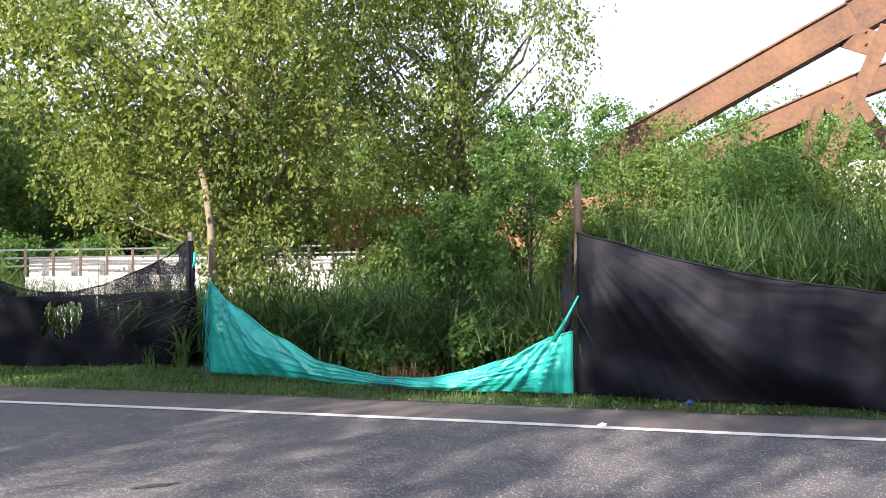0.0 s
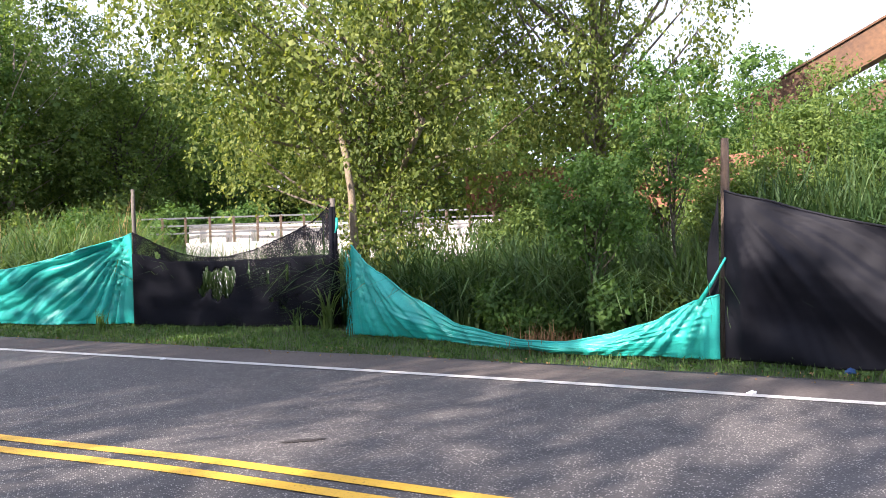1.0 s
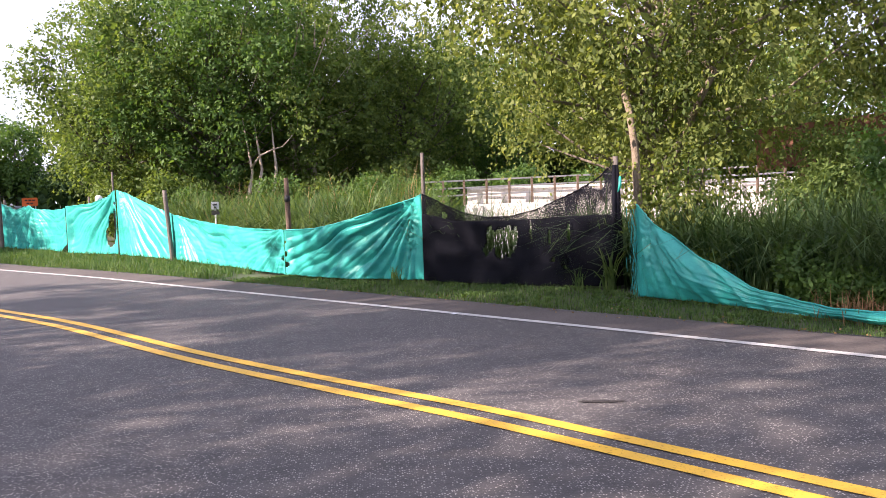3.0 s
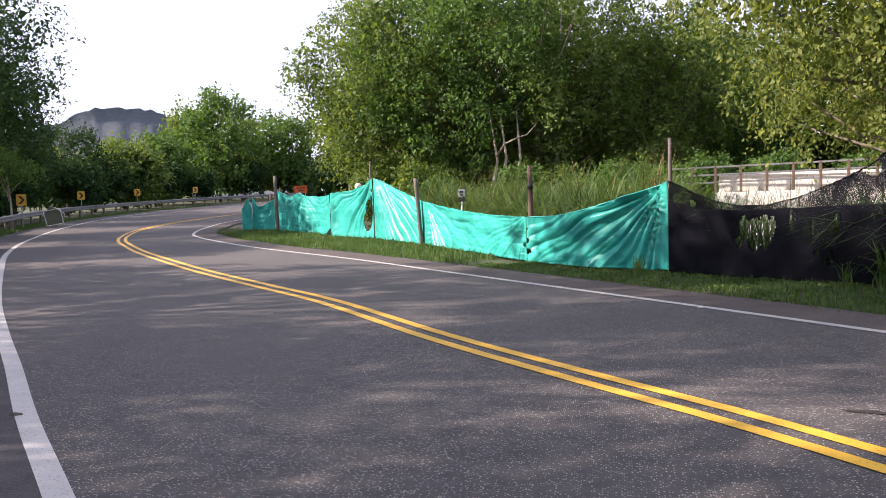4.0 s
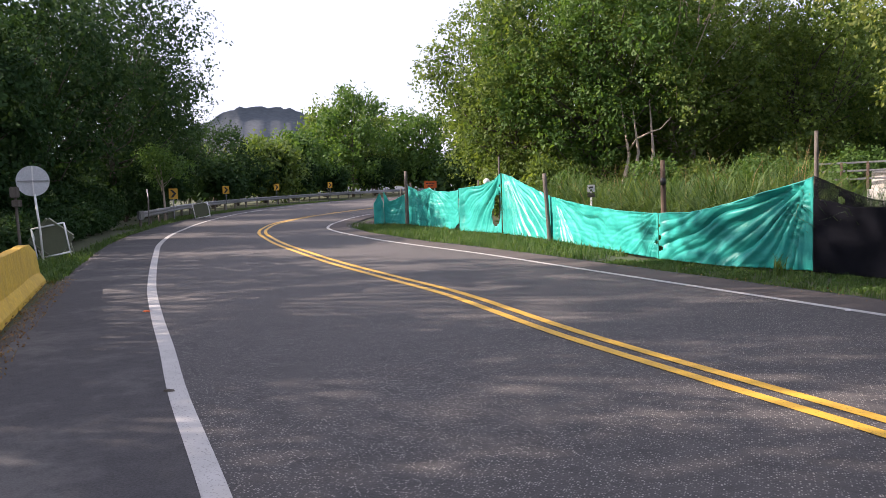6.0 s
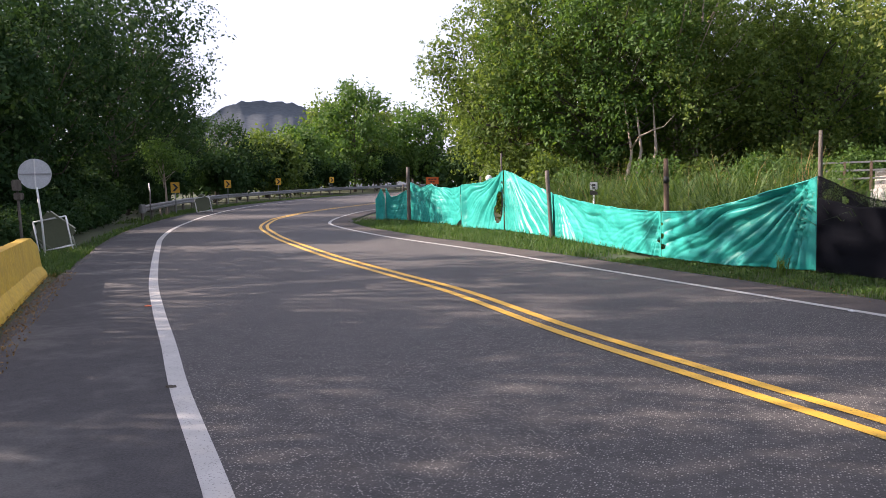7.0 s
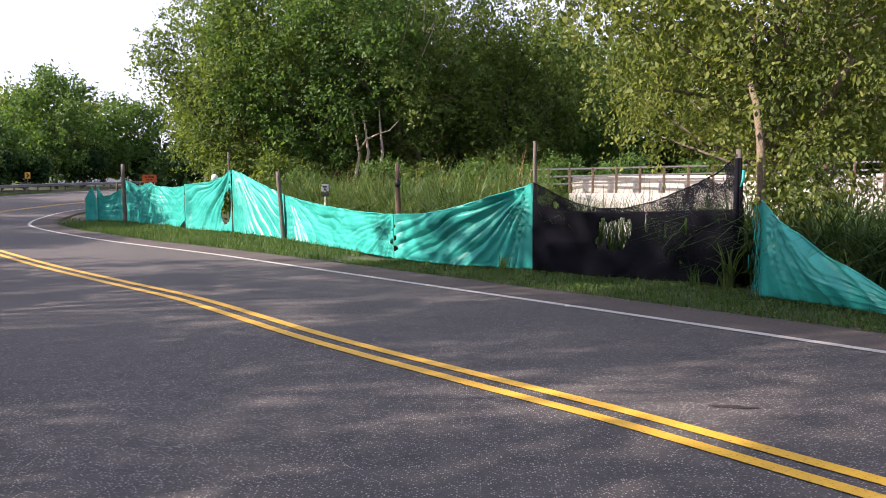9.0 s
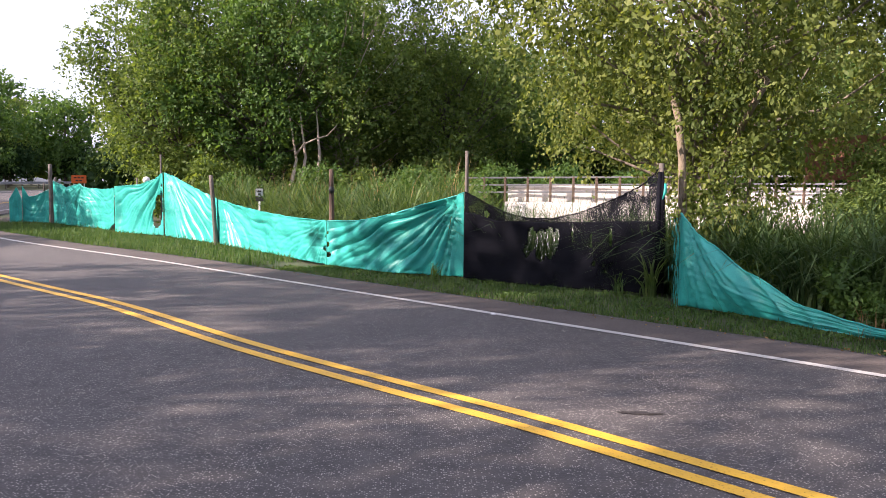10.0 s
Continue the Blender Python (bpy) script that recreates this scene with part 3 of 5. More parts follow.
P_K, P_BR, P_BL = (6.52, 6.78), (3.62, 12.30), (0.74, 14.36)
P_2, P_1, P_A = (-1.93, 16.40), (-5.42, 21.85), (-9.75, 26.2)
post(6.67, 6.94, 2.50, 0.05, WOOD, "brown round wooden post holding the black cloth", (0.01, 0.0), 1)
post(3.72, 12.42, 2.05, 0.045, GREY_WOOD, "thin dark wooden post behind torn black netting", (-0.02, 0.0), 2)
post(0.79, 14.53, 2.30, 0.036, GREY_WOOD, "grey wooden post where green and black cloth meet", (0.0, 0.0), 3)
knot_post = post(-1.84, 16.66, 1.98, 0.055, WOOD, "brown wooden post with a dark knotted tie", (-0.01, 0.0), 4)
post(-5.46, 21.8, 1.88, 0.06, GREY_WOOD, "rough leaning grey post in front of green cloth", (-0.07, 0.02), 5)
post(-7.95, 25.2, 2.52, 0.03, GREY_WOOD, "thin pole behind the peak of the green cloth", (0.0, 0.0), 6)
post(-13.7, 30.6, 2.25, 0.075, GREY_WOOD, "pale grey timber post beside the last green cloth", (0.0, 0.0), 7)

tube_ob("tie", [(0.0, -0.062, 1.50), (-0.015, -0.068, 1.56), (0.01, -0.064, 1.62)], [0.05, 0.062, 0.045], SIGN_BLACK, knot_post, "dark cloth knot", 9, 0.25, 8)

cloth("black_tarp", [P_K, (6.82, 6.24), (7.36, 5.32), (8.31, 4.17), (9.6, 2.6), (11.0, 0.9)], [(0, 1.90), (0.04, 1.82), (0.08, 1.73), (0.15, 1.58), (0.23, 1.45), (0.32, 1.33), (0.43, 1.22), (0.55, 1.16), (0.7, 1.13), (1, 1.3)], [(0, 0.03), (1, 0.03)], BLACK_TARP,
      "opaque black shade cloth stretched from a wooden post", [(0.0, 1.95, 4.5), (7.6, 1.2, 2.0)], (), 11, belly=0.12, fold=0.022, crinkle=0.004, sweep=0.055)
cloth("black_tarp_edge", [(6.50, 6.84), (6.47, 6.91), (6.44, 6.98)], [(0, 1.88), (1, 1.2)], [(0, 0.05), (1, 0.6)], BLACK_TARP,
      "folded end of the black shade cloth behind its post", (), (), 12, belly=0.03, hem=False)
sag = cloth("green_sag_cloth", [(3.55, 11.08), (4.16, 10.32), (4.78, 8.98), (5.26, 8.06), (6.05, 7.30), (6.47, 6.80)],
      [(0, 1.32), (0.04, 1.12), (0.08, 0.95), (0.18, 0.62), (0.34, 0.28), (0.48, 0.17), (0.57, 0.14), (0.67, 0.16), (0.77, 0.27), (0.87, 0.45), (0.95, 0.67), (1, 0.75)],
      [(0, 0.02), (1, 0.02)], GREEN_NET, "fallen green plastic cloth sagging onto the grass", [(0.0, 1.4, 1.8), (5.2, 0.9, 1.2)], (), 13, belly=0.10, ruffle=0.03, fold=0.075)
fr = np.random.default_rng(91)
fz = fr.random(170) * 1.2 + 0.08
threads = np.column_stack([3.53 + 0.04 * fr.normal(size=170), 11.11 + 0.05 * fr.normal(size=170), fz])
frayed = quads("frayed_edge", blade_quads(fr, threads, -0.16 + 0 * fz, 0.008, 0.4, 0.5, 2), GREEN_NET, sag, "frayed hanging threads")
tagged(frayed, kind="stuff")
net_tie = tube_ob("cloth_tie", [(3.66, 12.26, 1.50), (3.69, 12.24, 1.60), (3.70, 12.26, 1.74)], [0.012, 0.028, 0.018], GREEN_NET, None, "", 7, 0.3, 3)
tagged(net_tie, "small green strip knotted on the netting post", "tie")
tube_ob("cloth_tie", [(6.30, 6.96, 0.64), (6.40, 6.84, 0.9), (6.50, 6.74, 1.17)], [0.034, 0.018, 0.012], GREEN_NET, None, "", 7)
tagged(bpy.data.objects["cloth_tie.001"], "twisted green strip tied to the wooden post", "tie")
HOLES_NET = [(1.76, 0.72, 0.12, 0.27), (1.93, 0.68, 0.13, 0.26), (2.10, 0.76, 0.08, 0.22), (2.20, 0.56, 0.06, 0.10), (1.64, 0.84, 0.05, 0.14), (1.36, 0.90, 0.02, 0.16), (1.05, 0.80, 0.02, 0.12), (0.72, 0.85, 0.025, 0.14), (1.0, 0.42, 0.025, 0.04), (0.8, 0.30, 0.03, 0.03)]
net = cloth("black_netting", [P_BR, (2.62, 12.88), (1.68, 13.52), P_BL], [(0, 1.97), (0.08, 1.70), (0.16, 1.54), (0.25, 1.41), (0.36, 1.25), (0.48, 1.15), (0.62, 1.13), (0.75, 1.22), (0.88, 1.38), (1, 1.57)],
            [(0, 0.02), (1, 0.02)], BLACK_NET, "torn see-through black shade netting hung between posts", [(0, 2.1, 1.0), (3.45, 1.6, 1.0)],
            HOLES_NET + [(0.25, 1.65, 0.12, 0.12), (3.05, 1.16, 0.06, 0.07)], 14, belly=0.04, fold=0.02, ruffle=0.015, crinkle=0.005)
low = cloth("lower_layer", [(3.60, 12.27), (2.60, 12.85), (1.66, 13.49), (0.73, 14.33)], [(0, 1.16), (0.5, 1.08), (0.8, 1.08), (1, 1.22)], [(0, 0.015), (1, 0.015)], BLACK_DOUBLE,
            "", (), HOLES_NET, 24, belly=0.03, fold=0.0, ruffle=0.015, hem=False, crinkle=0.005)
for piece in list(low.children):
    piece.parent = net
    piece.name = "lower_layer"
bpy.data.objects.remove(low)
for s in range(3):
    tube_ob("edge_fold", [(3.66 - 0.03 * s, 12.28 - 0.04 * s, 0.05), (3.68 - 0.04 * s, 12.28, 0.9), (3.66 - 0.02 * s, 12.30, 1.92)], [0.07, 0.055, 0.03], BLACK_DOUBLE, net, "", 7, 0.2, s)
cloth("green_cloth", [P_BL, (-0.62, 15.1), P_2], [(0, 1.55), (0.12, 1.43), (0.25, 1.30), (0.4, 1.16), (0.55, 1.05), (0.75, 0.96), (1, 0.93)], [(0, 0.03), (1, 0.03)], GREEN_NET,
      "creased green plastic cloth tied up at one corner", [(0.0, 1.6, 3.2)], [(3.36, 0.45, 0.07, 0.05), (3.33, 0.24, 0.06, 0.05), (3.38, 0.68, 0.05, 0.03)], 15, fold=0.15, crinkle=0.012)
cloth("green_cloth", [P_2, (-3.55, 18.95), P_1], [(0, 0.92), (0.3, 0.93), (0.6, 1.02), (0.85, 1.14), (1, 1.22)], [(0, 0.03), (1, 0.03)], GREEN_NET,
      "smooth green plastic cloth slung between two posts", [(6.3, 1.3, 3.6), (0.0, 1.0, 1.6)], [(0.12, 0.35, 0.07, 0.05), (0.1, 0.6, 0.06, 0.04)], 16, fold=0.06)
cloth("green_cloth", [P_1, (-6.5, 23.15), (-7.62, 24.42)], [(0, 1.22), (0.3, 1.42), (0.65, 1.68), (1, 1.95)], [(0, 0.03), (1, 0.05)], GREEN_NET,
      "sunlit green plastic cloth raised to a peak", [(3.35, 2.1, 2.6)], (), 17, fold=0.09, crinkle=0.004)
cloth("green_cloth", [(-7.68, 24.48), (-8.8, 25.45), P_A], [(0, 1.95), (0.2, 1.75), (0.5, 1.58), (1, 1.5)], [(0, 0.06), (1, 0.04)], GREEN_NET,
      "bulging green plastic cloth with a long tear", [(0.0, 2.0, 2.0)], [(0.42, 0.58, 0.24, 0.30), (0.30, 0.92, 0.20, 0.34), (0.17, 1.25, 0.09, 0.14), (0.10, 1.55, 0.07, 0.05)], 18, belly=0.16, fold=0.07, crinkle=0.004)
cloth("green_cloth", [(-9.78, 26.24), (-11.0, 27.9), (-11.7, 28.5), (-13.55, 30.45)], [(0, 1.45), (0.25, 1.38), (0.5, 1.42), (0.58, 1.55), (0.8, 1.4), (1, 1.62)],
      [(0, 0.32), (0.06, 0.22), (0.12, 0.05), (1, 0.04)], GREEN_NET, "green plastic cloth hanging in loose folds", [(3.0, 1.6, 1.2), (5.2, 1.7, 1.0)], (), 19, fold=0.06)
cloth("green_cloth", [(-13.8, 30.7), (-14.3, 30.75), (-14.9, 30.9)], [(0, 1.3), (0.5, 1.05), (0.75, 1.0), (1, 1.4)], [(0, 0.05), (1, 0.05)], GREEN_NET,
      "short green cloth gathered at the fence end", [(0, 1.5, 0.8)], (), 20, fold=0.06)
cloth("green_cloth", [(-14.85, 30.75), (-15.1, 30.85), (-15.4, 30.9)], [(0, 0.9), (0.5, 1.35), (1, 0.9)], [(0, 0.03), (1, 0.03)], GREEN_NET,
      "narrow hanging strip of green cloth at the fence end", [(0.3, 1.5, 0.8)], (), 21, fold=0.06)



# ---- the large drooping tree and the woods behind the fence ----
drooping = make_tree("drooping_tree", 5.3, 15.7, 9.4, 5.1, 86000, 0.098, LEAF_OLIVE, BARK, "broad drooping tree with olive sunlit leaves", 31, 0.13, 0.17, (0.6, -0.2), 84, 2, 0.55, strand=0.3, lumps=0.92, face=0.45, fill=0.5)
tube_ob("trunk", [(-1.21, -3.14, 0), (-1.21, -3.14, 1.2), (-1.25, -3.13, 2.2), (-1.32, -3.11, 2.8), (-1.1, -2.0, 3.4), (-0.5, -0.8, 4.6)], [0.075, 0.066, 0.06, 0.055, 0.045, 0.03], TAN_BARK, drooping, "pale slender trunk", 9, 0.08, 5)
tube_ob("limb", [(0.2, -0.6, 1.6), (-0.05, -2.2, 2.5), (-0.12, -3.0, 2.98), (0.06, -3.15, 3.4), (0.1, -2.3, 3.8)], [0.05, 0.05, 0.06, 0.05, 0.03], TAN_BARK, drooping, "", 9, 0.08, 6)
make_tree("tall_tree", 10.3, 14.3, 10.0, 3.2, 21000, 0.105, LEAF_OLIVE, BARK, "tall leafy tree with thin hanging outer twigs", 33, 0.14, 0.26, (-0.5, -0.4), 40, 1, 0.8, strand=0.6, face=0.5, fill=0.25, lumps=0.8)
FOREST = [(-9.9, 34, 10.1, 4.4), (-6.4, 33.0, 11.4, 4.6), (-2.9, 34.5, 11.5, 4.6), (1.4, 36, 9.0, 4.4), (6.0, 41, 8.8, 4.8), (-11.5, 42, 9.5, 4.5), (12.5, 43, 9.5, 5.0), (-4, 43, 11, 5.5), (3, 46, 9, 5.0), (20, 44, 11, 6)]
for i, (x, y, h, s) in enumerate(FOREST):
    make_tree("forest_tree", x, y, h, s, 33000 if i < 5 else 6500, 0.145 if i < 5 else 0.38, LEAF_FRESH if i in (1, 4) else LEAF_DEEP, PALE_BARK if i == 2 else DARK_BARK,
              "tall leafy green tree at the edge of the woods", 50 + i, 0.14, 0.14 if i < 5 else 0.05, (0, 0), 64, 3 if i == 2 else 1, 0.25, "woods", fill=0.75 if i < 5 else 0.5, face=0.55, lumps=0.95)
bare = tube_ob("dead_branch", [(-4.68, 31.2, 2.75), (-4.3, 30.9, 3.2), (-3.8, 30.7, 3.4), (-3.4, 30.6, 3.5), (-3.0, 30.5, 3.9)], [0.045, 0.04, 0.03, 0.02, 0.01], PALE_BARK, None, "", 6)
tagged(bare, "bare pale branch reaching out of the woods", "branch")
for k, (dx, dz) in enumerate(((0.0, 0.0), (0.35, 0.1), (0.9, 0.05))):
    t = tube_ob("pale_trunk", [(-4.75 + dx, 31.2, 0.3), (-4.85 + dx, 31.2, 1.6), (-4.75 + dx + 0.1, 31.3, 2.6 + dz), (-5.0 + dx * 1.2, 31.7, 4.7)], [0.11, 0.085, 0.06, 0.015], PALE_BARK, None, "", 8, 0.08, k)
    tagged(t, "slender pale tree trunk lit by the sun", "tree trunk", "pale trunks")

# ---- trees along the outer side of the road, and beyond the bend ----
LEFT_ROW = [(-20.5, 12.2, 7.0, 3.4), (-24.5, 18.5, 8.0, 4.0), (-29.5, 26.0, 11.5, 5.4), (-35.0, 36.4, 14.4, 7.2), (-40.5, 43.5, 12.0, 5.6), (-43.5, 51, 8.5, 4.2), (-46.5, 61, 8.0, 4.0),
            # from here on out of view, added to throw shade on road and fence
            (-17.5, 6.3, 13.8, 4.2), (-14.8, 2.3, 16.2, 4.4), (-11.5, -1.8, 18.0, 4.4), (-8.5, -6.5, 16.5, 4.4), (-22.5, 1.5, 13.0, 5.0), (-18, -4, 11, 4.2), (-5, -13, 10, 4.5), (-19.2, 9.2, 13.4, 3.0), (-15.6, 4.0, 14.0, 2.6), (-12.6, 0.2, 6.6, 2.6), (-13.6, 3.1, 6.4, 2.2)]
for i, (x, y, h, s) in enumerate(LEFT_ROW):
    # tree 15 has only a high crown, shaped to shade the sagging cloth
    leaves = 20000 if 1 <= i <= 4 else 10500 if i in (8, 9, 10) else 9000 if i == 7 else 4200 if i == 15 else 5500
    make_tree("roadside_tree", x, y, h, s, leaves, 0.19 if 1 <= i <= 4 else 0.22, LEAF_PAINTED_SHADE, DARK_BARK, "leafy tree beside the road, shade put into its leaf colour", 80 + i, 0.16,
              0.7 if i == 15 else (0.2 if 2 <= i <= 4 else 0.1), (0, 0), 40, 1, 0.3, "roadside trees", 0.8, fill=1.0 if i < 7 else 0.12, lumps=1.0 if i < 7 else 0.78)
HEDGE = [(-17.2, 10.4), (-19.8, 14.6), (-21.6, 17.6), (-23.4, 20.4), (-25.2, 23.4), (-27.4, 26.8), (-29.6, 30.6), (-31.8, 34.6), (-34, 38.8), (-36.5, 43.5), (-39, 48.5), (-42, 55), (-44, 62), (-46, 69), (-47, 76), (-48, 84)]
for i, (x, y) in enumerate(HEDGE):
    shrub("roadside_shrub", x - 3.6, y + 1.0, 2.6 + 0.9 * (i % 3) + 0.04 * i, 2.1, 2200, 0.21, LEAF_PAINTED_SHADE, "dense shrub under the roadside trees, painted dark for shade", 140 + i, group="roadside shrubs", clumps=8)
# the first nine get the leaves with shade painted into their colour
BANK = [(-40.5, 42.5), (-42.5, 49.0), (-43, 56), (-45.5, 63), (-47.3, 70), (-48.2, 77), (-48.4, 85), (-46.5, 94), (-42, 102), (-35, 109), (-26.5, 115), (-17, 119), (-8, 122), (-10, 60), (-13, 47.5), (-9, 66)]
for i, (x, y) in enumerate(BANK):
    shrub("bank_shrub", x, y, 5.0 + 0.8 * math.sin(i * 1.9), 3.4, 3400, 0.38, LEAF_PAINTED_SHADE if i < 9 else LEAF_DEEP, "tall dense shrub on the bank behind the guardrail", 320 + i, group="bank shrubs", clumps=12)
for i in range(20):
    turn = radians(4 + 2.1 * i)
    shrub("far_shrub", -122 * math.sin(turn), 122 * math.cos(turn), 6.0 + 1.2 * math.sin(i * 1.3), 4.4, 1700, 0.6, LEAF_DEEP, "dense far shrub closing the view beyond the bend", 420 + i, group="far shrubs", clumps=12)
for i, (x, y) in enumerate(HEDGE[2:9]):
    shrub("roadside_shrub", x - 2.1, y + 1.6, 1.5 + 0.3 * (i % 3), 1.5, 2200, 0.17, LEAF_PAINTED_SHADE, "low shrub under the roadside trees, painted dark for shade", 380 + i, group="roadside shrubs", clumps=7)
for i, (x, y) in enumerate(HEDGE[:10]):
    shrub("roadside_shrub", x - 6.6, y + 2.6, 3.6 + 0.5 * (i % 2), 2.6, 1900, 0.28, LEAF_PAINTED_SHADE, "dense shrub under the roadside trees, painted dark for shade", 160 + i, group="roadside shrubs", clumps=9)
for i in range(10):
    shrub("roadside_shrub", -18.9 - 1.0 * i, 15.6 + 1.42 * i, 1.1 + 0.35 * math.sin(i * 2.3), 0.95, 1700, 0.12, LEAF_PAINTED_SHADE, "low growth beside the outer shoulder, painted dark for shade", 460 + i, group="roadside shrubs", clumps=7)
MID = [(-47, 70, 7.0, 4.2), (-49.5, 80, 8.0, 4.4), (-48, 91, 14.5, 5.6), (-43, 101, 12, 5.2), (-36, 108, 12, 5.4), (-28, 114, 11.5, 5.4), (-19, 118, 11.5, 5.6), (-10, 121, 11, 5.5), (-55, 96, 13, 6),
       (-14.5, 53, 7.0, 3.4), (-15, 62, 7.5, 3.6), (-12, 70, 8.5, 4.0), (-6, 78, 8.5, 4.4), (2, 84, 9, 4.8), (-52, 106, 13, 6), (-6, 58, 8.5, 4.4)]
for i, (x, y, h, s) in enumerate(MID):
    make_tree("bend_tree", x, y, h, s, 6500 if i < 8 else 3500, 0.42 if i < 8 else 0.5, LEAF_FRESH if i in (1, 2, 3, 5) else LEAF_DEEP, DARK_BARK, "bushy green tree beyond the bend of the road", 110 + i, 0.15, 0.04, (0, 0), 22, 1, 0.3, "trees beyond the bend", 1.0, 0.2 if i == 2 else 0.0)
make_tree("young_tree", -31.2, 36.2, 4.4, 1.7, 2600, 0.13, LEAF_FRESH, PALE_BARK, "young forked tree with bright leaves behind the guardrail", 171, 0.06, 0.45, (0, 0), 8)
FAR = [(33.0, 22.5, 9.2, 4.0), (35.5, 18.4, 8.6, 4.0), (39, 25, 9.0, 4.5), (58, 36, 12, 7), (50, 44, 12, 7), (64, 26, 12, 7), (40, 52, 12, 7), (30, 56, 12, 7), (70, 14, 13, 8)]
for i, (x, y, h, s) in enumerate(FAR):
    make_tree("distant_tree", x, y, h, s, 9000 if i < 3 else 3500, 0.2 if i < 3 else 0.5, LEAF_FRESH, DARK_BARK, "distant round green tree behind the steel beams", 180 + i, 0.2, 0.05, (0, 0), 16, 1, 0.3, "distant trees")

make_tree("young_tree", 17.4, 16.5, 6.5, 1.3, 5000, 0.12, LEAF_FRESH, DARK_BARK, "young green tree standing before the steel girder", 190, 0.06, 0.3, (0, 0), 18, face=0.6)

# ---- shrubs and young trees behind the gap in the fence ----
BUSHES = [(9.2, 9.2, 3.0, 1.1, LEAF_DEEP), (10.3, 8.9, 4.1, 1.4, LEAF_DEEP), (11.7, 8.2, 4.5, 1.6, LEAF_FRESH), (13.1, 7.1, 4.5, 1.7, LEAF_DEEP), (14.6, 6.0, 4.4, 1.9, LEAF_FRESH), (10.9, 10.6, 4.6, 1.5, LEAF_FRESH),
          (7.9, 10.9, 2.6, 0.95, LEAF_FRESH), (9.4, 11.0, 4.2, 1.5, LEAF_DEEP), (12.3, 9.9, 4.7, 1.9, LEAF_DEEP), (16.4, 4.3, 4.6, 2.2, LEAF_DEEP), (7.5, 12.8, 2.7, 1.3, LEAF_DEEP)]
for i, (x, y, h, s, m) in enumerate(BUSHES):
    shrub("wild_shrub", x, y, h, s, 10500, 0.074, m, "dense leafy wild shrub behind the fence", 200 + i, group="wild shrubs", clumps=26, aspect=0.42, face=0.7)
for i, (x, y, h, s) in enumerate([(4.93, 12.7, 2.72, 1.1)]):
    shrub("wild_shrub", x, y, h, s, 2600, 0.085, LEAF_OLIVE, "loose olive-leaved shrub under the drooping tree", 215 + i, group="wild shrubs", clumps=10)
make_tree("small_tree", 7.15, 8.4, 3.85, 0.72, 3600, 0.075, LEAF_FRESH, DARK_BARK, "small leafy tree rising above the shrubs", 221, 0.024, 0.5, (0.1, 0), 18, face=0.5, lumps=0.72, fill=0.3)
make_tree("small_tree", 6.1, 8.65, 2.6, 0.75, 4600, 0.066, LEAF_FRESH, DARK_BARK, "small bright green tree in the fence gap", 222, 0.022, 0.42, (0, 0), 20, face=0.5, lumps=0.75, fill=0.4)
for i, (x, y, h, s, m) in enumerate([(5.25, 9.75, 0.85, 0.36, LEAF_FRESH), (6.35, 8.55, 1.0, 0.42, LEAF_FRESH), (5.55, 9.45, 0.55, 0.35, LEAF_FRESH), (5.35, 9.3, 0.45, 0.3, LEAF_FRESH), (6.25, 8.25, 0.9, 0.42, LEAF_FRESH), (5.75, 9.05, 0.5, 0.3, LEAF_FRESH), (6.8, 7.95, 0.8, 0.36, LEAF_DEEP), (4.6, 11.2, 0.8, 0.4, LEAF_DEEP)]):
    shrub("green_weed", x, y, h, s, 1900, 0.085, m, "bright green weed growing in the fence gap", 230 + i, "weed", "weeds", 6)
for i, (x, y, h) in enumerate([(-5.9, 27.5, 1.3), (3.2, 31.2, 2.7), (5.6, 31.0, 2.8), (-1.0, 27.8, 1.9), (8.4, 30.2, 2.9), (1.0, 31.0, 2.5), (11.5, 29.0, 3.0), (-0.2, 25.6, 2.3), (0.9, 26.8, 2.2), (-3.4, 28.6, 2.2), (-6.4, 29.2, 2.0)]):
    shrub("meadow_shrub", x, y, h, 1.4, 2400, 0.13, LEAF_FRESH, "low leafy shrub at the edge of the tall grass", 240 + i, group="meadow shrubs")

# this back row's leaf colour carries the deep shade under the canopy
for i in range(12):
    shrub("woods_undergrowth", -15 + 3.6 * i, 45.5 + 1.5 * math.sin(i * 2.2), 4.6 + 0.8 * math.sin(i * 1.7), 3.2, 1600, 0.4, LEAF_PAINTED_SHADE, "undergrowth inside the woods, painted dark for shade", 260 + i, group="undergrowth", clumps=10)
for i, (x, y) in enumerate([(-9.6, 31.6), (-7.4, 30.9), (-2.2, 31.3), (0.4, 32.4), (2.6, 33.4)]):
    shrub("woods_undergrowth", x, y, 2.6 + 0.5 * math.sin(i * 2.7), 1.6, 3800, 0.17, LEAF_DEEP, "leafy undergrowth at the foot of the woods", 280 + i, group="undergrowth", clumps=8)

# ---- grass ----
rng = np.random.default_rng(7)
near = [p for p in EDGE_R if -3.5 < p[0] < 10.5 and p[1] > 0.5]
far_edge = [p for p in EDGE_R if -17 < p[0] <= -3.5 and p[1] < 40]
low_near = between(rng, offset(near, lambda x, y: 0.02 + 0.22 * noise.noise((x * 1.7, y * 1.7, 4.0))), offset(near, 2.0), 42000)
low_far = tufts(rng, between(rng, offset(far_edge, lambda x, y: 0.05 + 0.3 * noise.noise((x * 1.1, y * 1.1, 4.0))), offset(far_edge, 2.9), 2700), 9, 0.13)
